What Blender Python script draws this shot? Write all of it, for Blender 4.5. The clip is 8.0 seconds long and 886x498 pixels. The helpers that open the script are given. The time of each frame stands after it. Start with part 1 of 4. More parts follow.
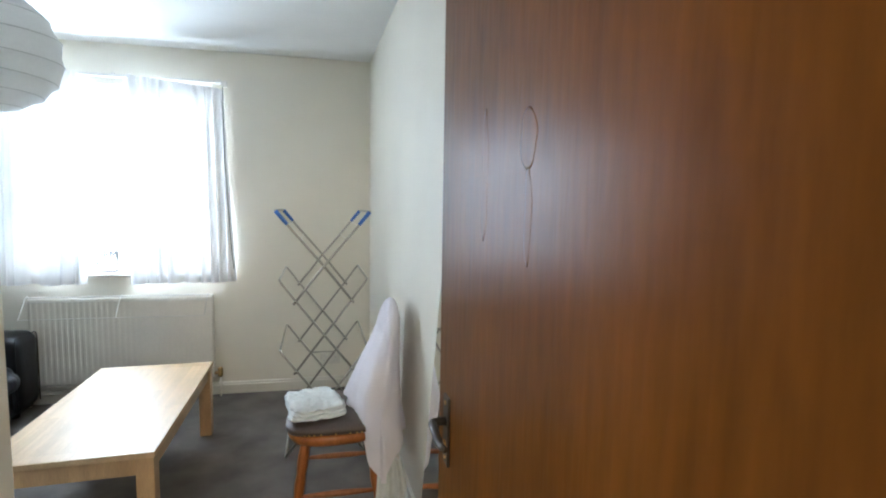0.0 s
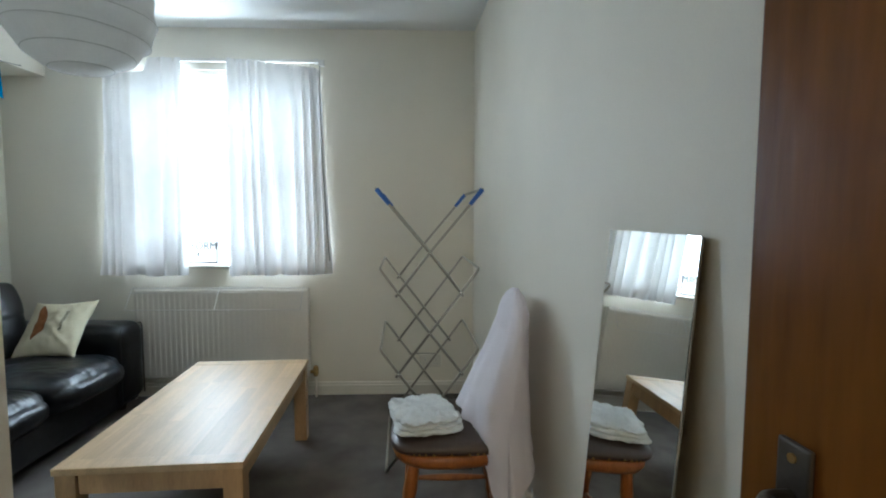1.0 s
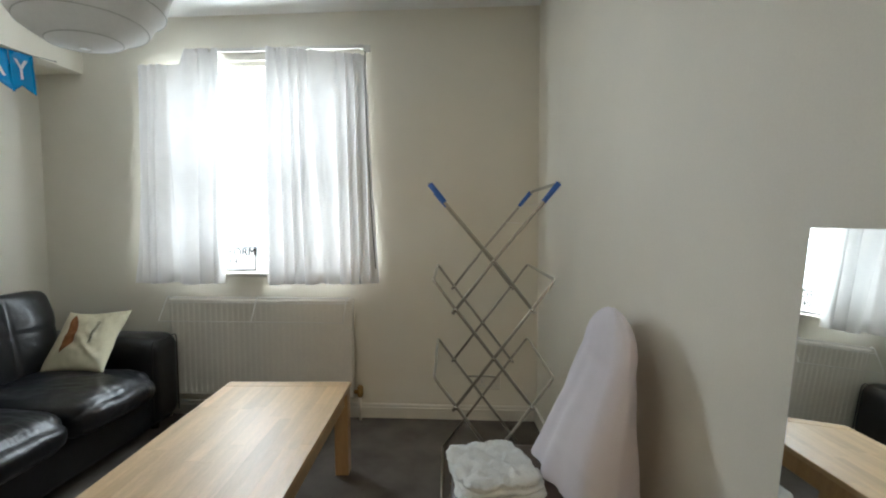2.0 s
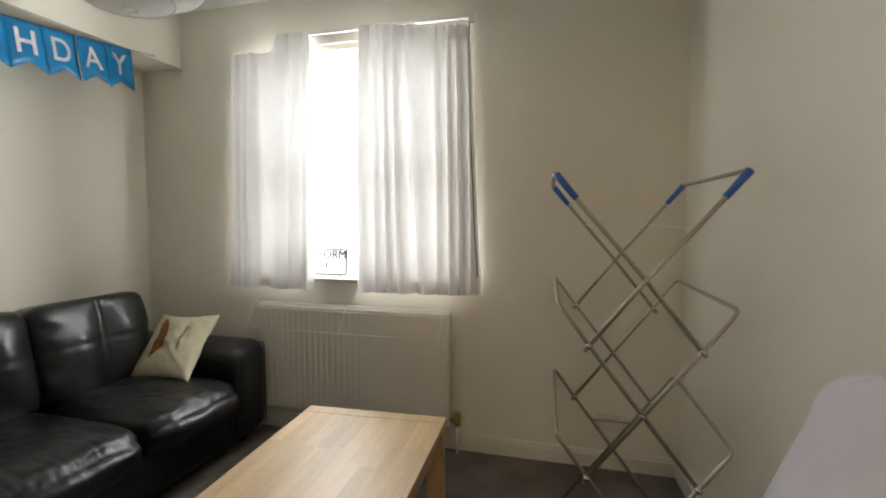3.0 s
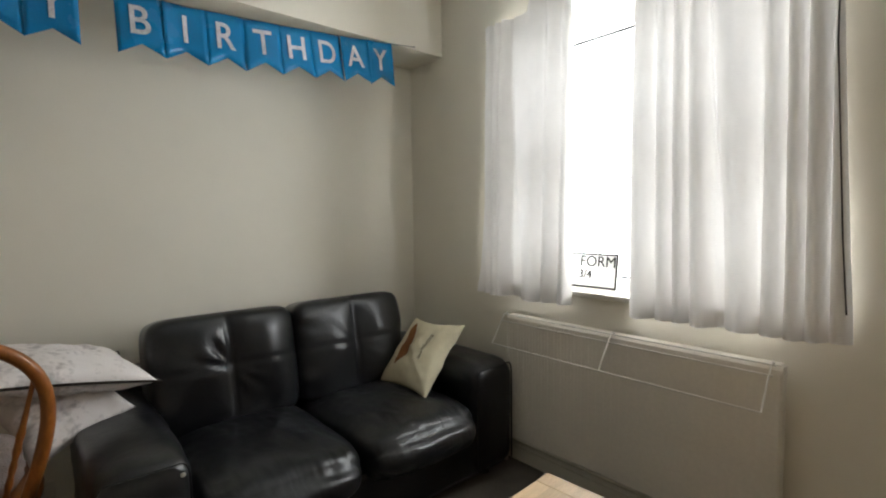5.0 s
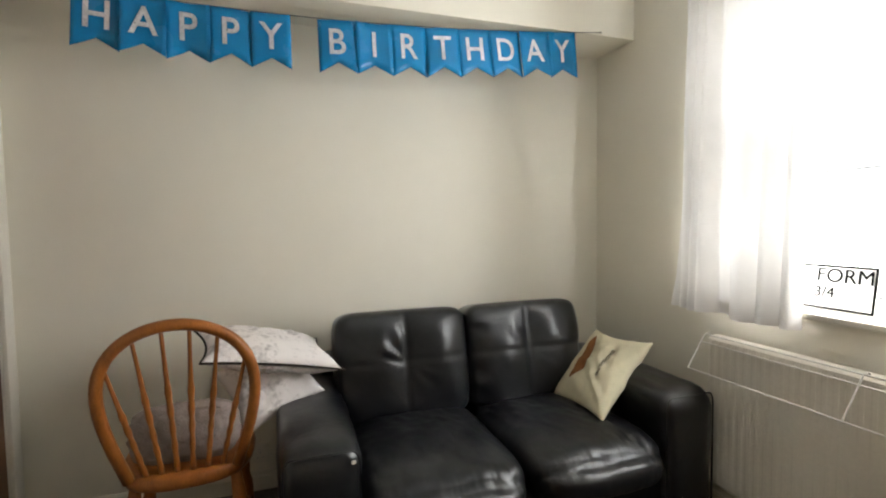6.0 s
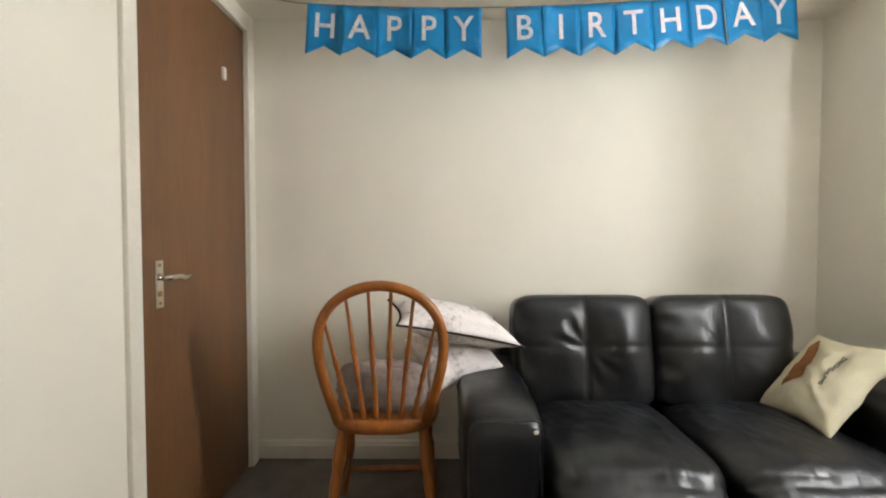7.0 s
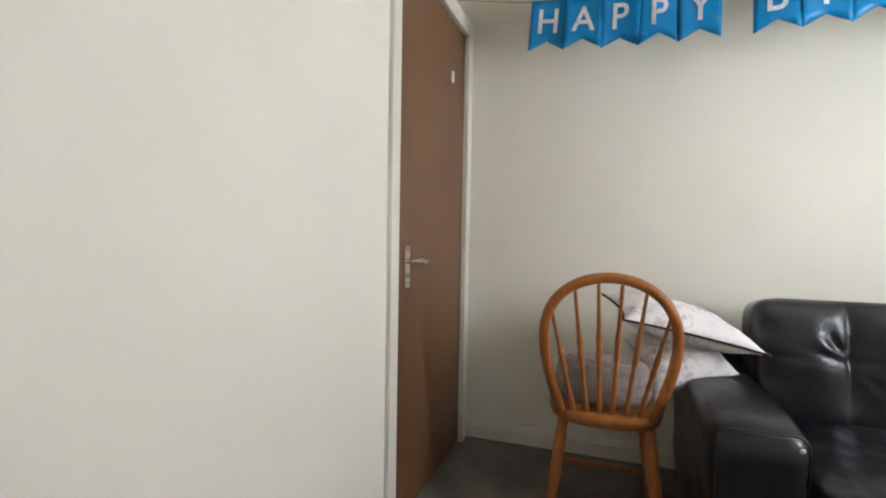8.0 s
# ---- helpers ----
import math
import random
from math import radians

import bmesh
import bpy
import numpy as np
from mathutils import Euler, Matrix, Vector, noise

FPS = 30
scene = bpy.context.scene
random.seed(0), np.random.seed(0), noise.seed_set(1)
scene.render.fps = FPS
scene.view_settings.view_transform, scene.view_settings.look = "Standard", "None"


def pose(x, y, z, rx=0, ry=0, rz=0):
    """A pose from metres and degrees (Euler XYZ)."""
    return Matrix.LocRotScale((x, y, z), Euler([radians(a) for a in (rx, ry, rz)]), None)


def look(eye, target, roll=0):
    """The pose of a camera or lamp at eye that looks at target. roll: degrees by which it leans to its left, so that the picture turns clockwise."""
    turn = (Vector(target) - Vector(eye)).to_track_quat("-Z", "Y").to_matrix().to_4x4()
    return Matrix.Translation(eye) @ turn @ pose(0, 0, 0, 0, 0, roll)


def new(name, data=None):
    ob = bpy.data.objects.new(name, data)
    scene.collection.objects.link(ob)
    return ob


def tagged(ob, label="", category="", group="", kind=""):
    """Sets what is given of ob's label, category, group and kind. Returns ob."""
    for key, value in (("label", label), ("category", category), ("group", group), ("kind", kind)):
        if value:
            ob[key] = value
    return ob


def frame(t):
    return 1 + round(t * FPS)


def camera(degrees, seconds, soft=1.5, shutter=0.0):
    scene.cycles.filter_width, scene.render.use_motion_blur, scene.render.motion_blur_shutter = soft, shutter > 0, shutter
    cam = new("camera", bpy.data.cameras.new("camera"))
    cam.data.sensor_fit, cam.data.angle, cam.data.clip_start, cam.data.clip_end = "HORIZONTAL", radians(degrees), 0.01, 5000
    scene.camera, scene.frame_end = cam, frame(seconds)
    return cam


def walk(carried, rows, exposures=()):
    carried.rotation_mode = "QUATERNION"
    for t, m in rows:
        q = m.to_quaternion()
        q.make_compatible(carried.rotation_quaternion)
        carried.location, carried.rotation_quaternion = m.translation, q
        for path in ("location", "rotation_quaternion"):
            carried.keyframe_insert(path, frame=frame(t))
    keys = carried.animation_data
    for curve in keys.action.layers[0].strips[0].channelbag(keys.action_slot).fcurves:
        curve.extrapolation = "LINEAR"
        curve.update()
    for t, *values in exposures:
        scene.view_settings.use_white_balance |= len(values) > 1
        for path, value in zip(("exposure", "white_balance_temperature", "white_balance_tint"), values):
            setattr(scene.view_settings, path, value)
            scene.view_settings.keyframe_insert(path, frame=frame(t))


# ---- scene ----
cam = camera(85.0, 8.0, soft=2.0)
PATH = [
    (0, (-0.193, -0.96, 1.354), (0.212, 0.991, 1.181), 0.9),
    (0.5, (-0.236, -0.775, 1.271), (-0.063, 1.21, 1.101), 0.2),
    (1, (-0.298, -0.542, 1.213), (-0.238, 1.452, 1.065), 0.1),
    (2.5, (-0.406, 0.033, 1.19), (-0.703, 2.007, 1.069), -0.2),
    (3, (-0.477, 0.27, 1.201), (-1.004, 2.195, 1.07), -0.0),
    (3.5, (-0.544, 0.482, 1.191), (-1.291, 2.333, 1.065), -0.1),
    (4, (-0.59, 0.635, 1.216), (-1.557, 2.38, 1.074), -0.1),
    (5.5, (-0.698, 0.94, 1.186), (-2.435, 1.926, 1.064), -0.9),
    (6, (-0.724, 0.975, 1.189), (-2.616, 1.616, 1.077), -0.8),
    (6.5, (-0.719, 0.979, 1.123), (-2.696, 1.269, 1.048), -0.4),
    (7, (-0.717, 0.894, 1.078), (-2.716, 0.887, 1.009), 0.0),
    (7.5, (-0.708, 0.811, 1.052), (-2.679, 0.474, 0.986), 0.6),
    (8, (-0.646, 0.675, 1.051), (-2.536, 0.025, 0.969), 1.0),
]
EXPOSURES = [
    (0.0, 0.94, 5250, 6),
    (0.5, 0.45, 5350, 2),
    (1.0, 0.14, 5300, 3),
    (2.5, -0.03, 6400, 9),
    (3.5, -0.34, 6750, 12),
    (4.2, -0.48, 6600, 11),
    (5.5, -0.15, 6650, 11),
    (6.5, 0.60, 6850, 13),
    (7.0, 0.68, 6750, 13),
    (7.5, 0.64, 6450, 13),
    (8.0, 0.64, 6200, 13),
]
walk(cam, [(t, look(eye, target, roll)) for t, eye, target, roll in PATH], EXPOSURES)

# ---- world, sun, window light ----
world = bpy.data.worlds.new("world")
scene.world = world
world.use_nodes = True
wn = world.node_tree
sky = wn.nodes.new("ShaderNodeTexSky")
sky.sky_type = "NISHITA"
sky.sun_disc = False
sky.sun_elevation = radians(42)
sky.sun_rotation = radians(150)
wn.nodes["Background"].inputs["Strength"].default_value = 0.12
wn.links.new(sky.outputs["Color"], wn.nodes["Background"].inputs["Color"])

sun_data = bpy.data.lights.new("sun", "SUN")
sun_data.energy, sun_data.angle, sun_data.color = 1.2, radians(12), (1.0, 0.95, 0.88)
sun = new("sun", sun_data)
sun.matrix_world = look((6, -8, 9), (0, 0, 0))

win_data = bpy.data.lights.new("window_daylight", "AREA")
win_data.shape, win_data.size, win_data.size_y = "RECTANGLE", 1.34, 1.24
win_data.energy, win_data.color = 92.0, (0.93, 0.97, 1.0)
win_lamp = new("window_daylight", win_data)
win_lamp.matrix_world = look((-1.66, 2.915, 1.455), (-1.66, 0.0, 1.455))

# Unseen warm light added in the hall, brightening entrance door and window wall.
hall_data = bpy.data.lights.new("hall_fill", "POINT")
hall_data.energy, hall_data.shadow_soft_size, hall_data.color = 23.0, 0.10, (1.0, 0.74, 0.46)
added_hall_lamp = new("hall_fill", hall_data)
added_hall_lamp.location = (-0.27, -2.20, 2.08)


# ---- materials ----
def material(name, color, rough=0.6, vary=0.08, scale=6.0, fine=120.0, bump=0.1, metal=0.0, stretch=(1, 1, 1), spec=0.5, tint=None, dist=0.002, contrast=None, uneven=0.07):
    """Principled surface with a broad and a fine variation of its colour and a fine relief."""
    m = bpy.data.materials.new(name)
    m.use_nodes = True
    nt = m.node_tree
    b = nt.nodes["Principled BSDF"]
    co = nt.nodes.new("ShaderNodeTexCoord")
    mp = nt.nodes.new("ShaderNodeMapping")
    mp.inputs["Scale"].default_value = stretch
    nt.links.new(co.outputs["Object"], mp.inputs["Vector"])
    n1, n2 = nt.nodes.new("ShaderNodeTexNoise"), nt.nodes.new("ShaderNodeTexNoise")
    n1.inputs["Scale"].default_value, n2.inputs["Scale"].default_value = scale, fine
    n1.inputs["Detail"].default_value, n2.inputs["Detail"].default_value = 5, 3
    for n in (n1, n2):
        nt.links.new(mp.outputs["Vector"], n.inputs["Vector"])
    add = nt.nodes.new("ShaderNodeMix")
    add.data_type = "FLOAT"
    add.inputs[0].default_value = 0.4
    nt.links.new(n1.outputs["Fac"], add.inputs[2])
    nt.links.new(n2.outputs["Fac"], add.inputs[3])
    ramp = nt.nodes.new("ShaderNodeValToRGB")
    low = tint or tuple(c * (1 - 2.2 * vary) for c in color)
    high = tuple(min(1, c * (1 + 1.6 * vary)) for c in color)
    lo, hi = contrast or (0.32, 0.68)
    ramp.color_ramp.elements[0].position, ramp.color_ramp.elements[1].position = lo, hi
    ramp.color_ramp.elements[0].color, ramp.color_ramp.elements[1].color = (*low, 1), (*high, 1)
    nt.links.new(add.outputs[0], ramp.inputs["Fac"])
    nt.links.new(ramp.outputs["Color"], b.inputs["Base Color"])
    r = nt.nodes.new("ShaderNodeMapRange")
    r.inputs["To Min"].default_value, r.inputs["To Max"].default_value = max(0.02, rough - uneven), min(1, rough + uneven)
    nt.links.new(n1.outputs["Fac"], r.inputs["Value"])
    nt.links.new(r.outputs["Result"], b.inputs["Roughness"])
    b.inputs["Metallic"].default_value = metal
    b.inputs["Specular IOR Level"].default_value = spec
    if bump:
        bp = nt.nodes.new("ShaderNodeBump")
        bp.inputs["Strength"].default_value, bp.inputs["Distance"].default_value = bump, dist
        nt.links.new(n2.outputs["Fac"], bp.inputs["Height"])
        nt.links.new(bp.outputs["Normal"], b.inputs["Normal"])
    return m


def see_through(name, color, share, fine=200.0):
    """Thin cloth or paper that lets light through."""
    m = material(name, color, 0.85, 0.03, 8, fine, 0.15)
    nt = m.node_tree
    out, b = nt.nodes["Material Output"], nt.nodes["Principled BSDF"]
    tr, mix = nt.nodes.new("ShaderNodeBsdfTranslucent"), nt.nodes.new("ShaderNodeMixShader")
    tr.inputs["Color"].default_value = (*color, 1)
    mix.inputs["Fac"].default_value = share
    nt.links.new(b.outputs["BSDF"], mix.inputs[1])
    nt.links.new(tr.outputs["BSDF"], mix.inputs[2])
    nt.links.new(mix.outputs["Shader"], out.inputs["Surface"])
    return m


M_WALL = material("cream_wall_paint", (0.83, 0.785, 0.675), 0.62, 0.02, 2.5, 260, 0.12)
M_CEIL = material("white_ceiling_paint", (0.84, 0.83, 0.80), 0.8, 0.02, 3, 160, 0.15)
M_TRIM = material("white_gloss_trim", (0.76, 0.72, 0.63), 0.35, 0.03, 5, 90, 0.05)
M_CARPET = material("grey_brown_carpet", (0.185, 0.162, 0.142), 0.95, 0.18, 5, 420, 0.9, dist=0.004, spec=0.1)
M_DOOR = material("varnished_brown_door", (0.165, 0.066, 0.011), 0.34, 0.16, 3.0, 30, 0.18, stretch=(2.4, 2.4, 0.35), spec=0.08, dist=0.003)
M_FARDOOR = material("flat_brown_door", (0.155, 0.070, 0.028), 0.42, 0.10, 3.0, 30, 0.12, stretch=(3, 3, 0.3))
M_BEECH = material("beech_tabletop", (0.60, 0.415, 0.225), 0.44, 0.10, 3.2, 40, 0.06, stretch=(9, 0.9, 4), spec=0.5)
M_STAVE = material("beech_stave", (0.60, 0.415, 0.225), 0.44, 0.08, 3.2, 40, 0.06, stretch=(9, 0.9, 4), spec=0.5)
st = M_STAVE.node_tree
oi, mr, hs = st.nodes.new("ShaderNodeObjectInfo"), st.nodes.new("ShaderNodeMapRange"), st.nodes.new("ShaderNodeHueSaturation")
mr.inputs["To Min"].default_value, mr.inputs["To Max"].default_value = 0.86, 1.10
st.links.new(oi.outputs["Random"], mr.inputs["Value"])
st.links.new(mr.outputs["Result"], hs.inputs["Value"])
st.links.new(st.nodes["Color Ramp"].outputs["Color"], hs.inputs["Color"])
st.links.new(hs.outputs["Color"], st.nodes["Principled BSDF"].inputs["Base Color"])
M_BEECHLEG = material("beech_leg", (0.52, 0.33, 0.16), 0.38, 0.10, 3.2, 40, 0.06, stretch=(7, 7, 0.8))
M_LEATHER = material("black_brown_leather", (0.0085, 0.0090, 0.0110), 0.30, 0.2, 5, 170, 0.22, spec=0.54, dist=0.0012, uneven=0.03)
ln = M_LEATHER.node_tree
wr, wb, wc = ln.nodes.new("ShaderNodeTexNoise"), ln.nodes.new("ShaderNodeBump"), ln.nodes.new("ShaderNodeTexCoord")
wr.inputs["Scale"].default_value, wr.inputs["Detail"].default_value, wr.inputs["Distortion"].default_value = 11.0, 4.0, 1.2
wb.inputs["Strength"].default_value, wb.inputs["Distance"].default_value = 0.17, 0.010
ln.links.new(wc.outputs["Object"], wr.inputs["Vector"])
ln.links.new(wr.outputs["Fac"], wb.inputs["Height"])
ln.links.new(wb.outputs["Normal"], ln.nodes["Bump"].inputs["Normal"])
M_PINE = material("orange_varnished_wood", (0.33, 0.108, 0.020), 0.32, 0.16, 9, 60, 0.1, stretch=(3, 3, 0.8))
M_PADDED = material("brown_vinyl_seat", (0.075, 0.052, 0.042), 0.42, 0.1, 8, 220, 0.3)
M_STEEL = material("steel_tube", (0.42, 0.39, 0.33), 0.32, 0.06, 14, 90, 0.05, metal=0.85)
# Dark base stands in for the dark door mirrored in the entrance handle.
M_DARKSTEEL = material("dark_reflection_steel", (0.09, 0.08, 0.07), 0.42, 0.12, 20, 90, 0.06, metal=0.8)
M_CHROME = material("worn_chrome", (0.72, 0.70, 0.66), 0.18, 0.05, 20, 90, 0.03, metal=1.0)
M_BRASS = material("dull_brass", (0.45, 0.30, 0.12), 0.35, 0.1, 20, 90, 0.05, metal=0.9)
M_BLUE = material("blue_plastic", (0.05, 0.15, 0.52), 0.42, 0.06, 10, 120, 0.05)
M_RAD = material("white_enamel", (0.82, 0.77, 0.68), 0.42, 0.03, 4, 80, 0.04)
M_WIRE = material("white_coated_wire", (0.78, 0.75, 0.70), 0.4, 0.03, 10, 80, 0.03)
M_PVC = material("white_window_plastic", (0.80, 0.80, 0.79), 0.35, 0.02, 6, 80, 0.03)
M_CURTAIN = see_through("thin_white_cotton", (0.88, 0.86, 0.84), 0.046, 500)
M_PAPER = see_through("white_rice_paper", (0.86, 0.85, 0.82), 0.35, 90)
M_TOWEL = see_through("pale_lilac_cloth", (0.93, 0.89, 0.95), 0.24, 380)
M_LACE = material("white_cotton_cloth", (0.80, 0.83, 0.83), 0.92, 0.07, 18, 300, 0.7, dist=0.003, spec=0.1)
M_CREAM = material("cream_canvas", (0.70, 0.64, 0.46), 0.9, 0.06, 10, 380, 0.5, spec=0.1)
M_BROWN = material("brown_print", (0.27, 0.115, 0.045), 0.9, 0.15, 16, 300, 0.2, spec=0.1)
M_PRINT = material("dark_print", (0.035, 0.028, 0.022), 0.85, 0.1, 16, 300, 0.1, spec=0.1)
M_WHITEPIL = material("white_printed_cotton", (0.72, 0.68, 0.66), 0.9, 0.10, 14, 60, 0.3, spec=0.1, tint=(0.40, 0.36, 0.35), contrast=(0.30, 0.50))
M_FUR = material("grey_pink_plush", (0.36, 0.30, 0.28), 0.98, 0.12, 16, 260, 0.9, dist=0.006, spec=0.05)
M_FLAG = material("bright_blue_card", (0.003, 0.190, 0.43), 0.26, 0.05, 6, 160, 0.05, spec=0.3)
M_SILVER = material("silver_foil_letter", (0.72, 0.72, 0.75), 0.30, 0.12, 30, 120, 0.15, metal=0.6)
M_STRING = material("dark_string", (0.06, 0.05, 0.05), 0.9, 0.1, 30, 200, 0.1)
M_SIGN = material("white_sign_board", (0.82, 0.82, 0.80), 0.5, 0.02, 8, 100, 0.03)
M_BLACK = material("black_ink", (0.012, 0.012, 0.013), 0.5, 0.1, 20, 100, 0.02)
M_INK = material("matt_black_print", (0.010, 0.010, 0.011), 0.9, 0.1, 20, 100, 0.02, spec=0.03)
M_HARDBOARD = material("brown_hardboard", (0.24, 0.19, 0.14), 0.8, 0.1, 20, 150, 0.1)
M_RIB = material("grey_wire_rib", (0.60, 0.59, 0.55), 0.6, 0.08, 12, 100, 0.05)
M_GASKET = material("black_rubber_gasket", (0.02, 0.02, 0.02), 0.8, 0.1, 20, 100, 0.02, spec=0.1)
M_SOCKET = material("white_moulded_plastic", (0.74, 0.71, 0.64), 0.35, 0.03, 10, 90, 0.02)
M_RENDER = material("pale_render_facade", (0.72, 0.70, 0.66), 0.85, 0.06, 1.2, 30, 0.3)
M_SLATE = material("grey_slate", (0.20, 0.20, 0.21), 0.7, 0.12, 3, 40, 0.3)
M_ASPHALT = material("asphalt", (0.055, 0.055, 0.056), 0.9, 0.15, 2, 90, 0.5)
M_DARKGLASS = material("dark_window_glass", (0.03, 0.035, 0.04), 0.08, 0.05, 3, 30, 0.0)

M_MIRROR = bpy.data.materials.new("mirror_silver")
M_MIRROR.use_nodes = True
mb = M_MIRROR.node_tree.nodes["Principled BSDF"]
mb.inputs["Base Color"].default_value = (0.88, 0.90, 0.89, 1)
mb.inputs["Metallic"].default_value, mb.inputs["Roughness"].default_value = 1.0, 0.015

M_GLASS = bpy.data.materials.new("clear_glass")
M_GLASS.use_nodes = True
gb = M_GLASS.node_tree.nodes["Principled BSDF"]
gb.inputs["Base Color"].default_value = (0.96, 0.98, 0.97, 1)
gb.inputs["Transmission Weight"].default_value, gb.inputs["Roughness"].default_value, gb.inputs["IOR"].default_value = 1.0, 0.0, 1.01


# ---- mesh helpers ----
def finish(name, bm, mat, smooth=False):
    me = bpy.data.meshes.new(name)
    bmesh.ops.recalc_face_normals(bm, faces=bm.faces[:])
    if smooth:
        for f in bm.faces:
            f.smooth = True
    bm.to_mesh(me)
    bm.free()
    me.materials.append(mat)
    return new(name, me)


def part(name, bm, mat, parent, label="", smooth=False):
    ob = finish(name, bm, mat, smooth)
    ob.parent = parent
    if label:
        ob["label"] = label
    return ob


def thing(name, m, label, category, group="", kind=""):
    ob = new(name)
    ob.empty_display_size = 0.1
    ob.matrix_world = m
    return tagged(ob, label, category, group, kind)


def structure(name, bm, mat, label, category, smooth=False):
    return tagged(finish(name, bm, mat, smooth), label, category, kind="structure")


def box(bm, x0, x1, y0, y1, z0, z1, bevel=0.0, m=None):
    """Adds a box, with rounded edges if bevel is given, to bm."""
    r = bmesh.ops.create_cube(bm, size=1.0)
    bmesh.ops.scale(bm, vec=(x1 - x0, y1 - y0, z1 - z0), verts=r["verts"])
    bmesh.ops.translate(bm, vec=((x0 + x1) / 2, (y0 + y1) / 2, (z0 + z1) / 2), verts=r["verts"])
    vs = r["verts"]
    if bevel:
        es = list({e for v in vs for e in v.link_edges})
        out = bmesh.ops.bevel(bm, geom=es, offset=bevel, segments=2, affect="EDGES", profile=0.6)
        vs = list({v for f in out["faces"] for v in f.verts} | {v for v in vs if v.is_valid})
    if m is not None:
        bmesh.ops.transform(bm, matrix=m, verts=vs)
    return bm


def boxed(*a, **k):
    return box(bmesh.new(), *a, **k)


def tube(points, r, n=8, bm=None, closed=False):
    """A round bar along points; r: its radius, or one for each point."""
    bm = bm or bmesh.new()
    pts = [Vector(p) for p in points]
    rr = r if isinstance(r, (list, tuple)) else [r] * len(pts)
    rings, up = [], None
    for i, p in enumerate(pts):
        if closed:
            d = pts[(i + 1) % len(pts)] - pts[i - 1]
        else:
            d = pts[min(i + 1, len(pts) - 1)] - pts[max(i - 1, 0)]
        d.normalize()
        if up is None:
            up = Vector((0, 0, 1)) if abs(d.z) < 0.9 else Vector((1, 0, 0))
        side = d.cross(up).normalized()
        up = side.cross(d).normalized()
        rings.append([bm.verts.new(p + rr[i] * (math.cos(a) * side + math.sin(a) * up)) for a in [2 * math.pi * k / n for k in range(n)]])
    last = len(rings) if closed else len(rings) - 1
    for i in range(last):
        a, b = rings[i], rings[(i + 1) % len(rings)]
        for k in range(n):
            bm.faces.new((a[k], a[(k + 1) % n], b[(k + 1) % n], b[k]))
    if not closed:
        bm.faces.new(rings[0][::-1])
        bm.faces.new(rings[-1])
    return bm


def bend(points, r, steps=4):
    """Points with their inner corners rounded by r."""
    pts = [Vector(p) for p in points]
    out = [pts[0]]
    for a, b, c in zip(pts, pts[1:], pts[2:]):
        u, v = (a - b).normalized(), (c - b).normalized()
        k = min(r, (a - b).length * 0.45, (c - b).length * 0.45)
        p, q = b + u * k, b + v * k
        for s in range(steps + 1):
            t = s / steps
            out.append((1 - t) ** 2 * p + 2 * t * (1 - t) * b + t * t * q)
    return out + [pts[-1]]


def puff(sx, sy, sz, k=5.0, n=(14, 14, 8), shape=None, bm=None):
    """A stuffed block: a fine cube grid pulled to a rounded form of half sizes sx, sy, sz; shape(p) moves each point further."""
    bm = bm or bmesh.new()
    made = {}

    def vert(i, j, l):
        key = (i, j, l)
        if key not in made:
            p = Vector((2 * i / n[0] - 1, 2 * j / n[1] - 1, 2 * l / n[2] - 1))
            d = (abs(p.x) ** k + abs(p.y) ** k + abs(p.z) ** k) ** (1 / k)
            q = p / d if d > 1e-6 else p
            v = Vector((q.x * sx, q.y * sy, q.z * sz))
            made[key] = bm.verts.new(shape(v, q) if shape else v)
        return made[key]

    for l in (0, n[2]):
        for i in range(n[0]):
            for j in range(n[1]):
                bm.faces.new((vert(i, j, l), vert(i + 1, j, l), vert(i + 1, j + 1, l), vert(i, j + 1, l)))
    for j in (0, n[1]):
        for i in range(n[0]):
            for l in range(n[2]):
                bm.faces.new((vert(i, j, l), vert(i + 1, j, l), vert(i + 1, j, l + 1), vert(i, j, l + 1)))
    for i in (0, n[0]):
        for j in range(n[1]):
            for l in range(n[2]):
                bm.faces.new((vert(i, j, l), vert(i, j + 1, l), vert(i, j + 1, l + 1), vert(i, j, l + 1)))
    return bm


def pillow_height(u, v, t):
    return t * max(0.0, (1 - abs(u) ** 2.6)) ** 0.55 * max(0.0, (1 - abs(v) ** 2.6)) ** 0.55


def pillow_point(u, v, sx, sy, t, side, seed):
    """A point of a square cushion with drawn-out corners and creases; side is 1 above and -1 below."""
    h = pillow_height(u, v, t)
    w = noise.noise(Vector((u * 2.2 + seed, v * 2.2, seed))) * 0.16 + noise.noise(Vector((u * 5, v * 5 + seed, 3))) * 0.07
    w += 0.30 * (0.16 - abs(noise.noise(Vector((u * 1.7 + seed * 3, v * 2.6 - u, seed))))) + 0.10 * (0.14 - abs(noise.noise(Vector((u * 4 + v * 2, v * 4 + seed, 7)))))
    return Vector((u * sx * (1 - 0.13 * (1 - v * v)), v * sy * (1 - 0.13 * (1 - u * u)), side * h * (1 + w)))


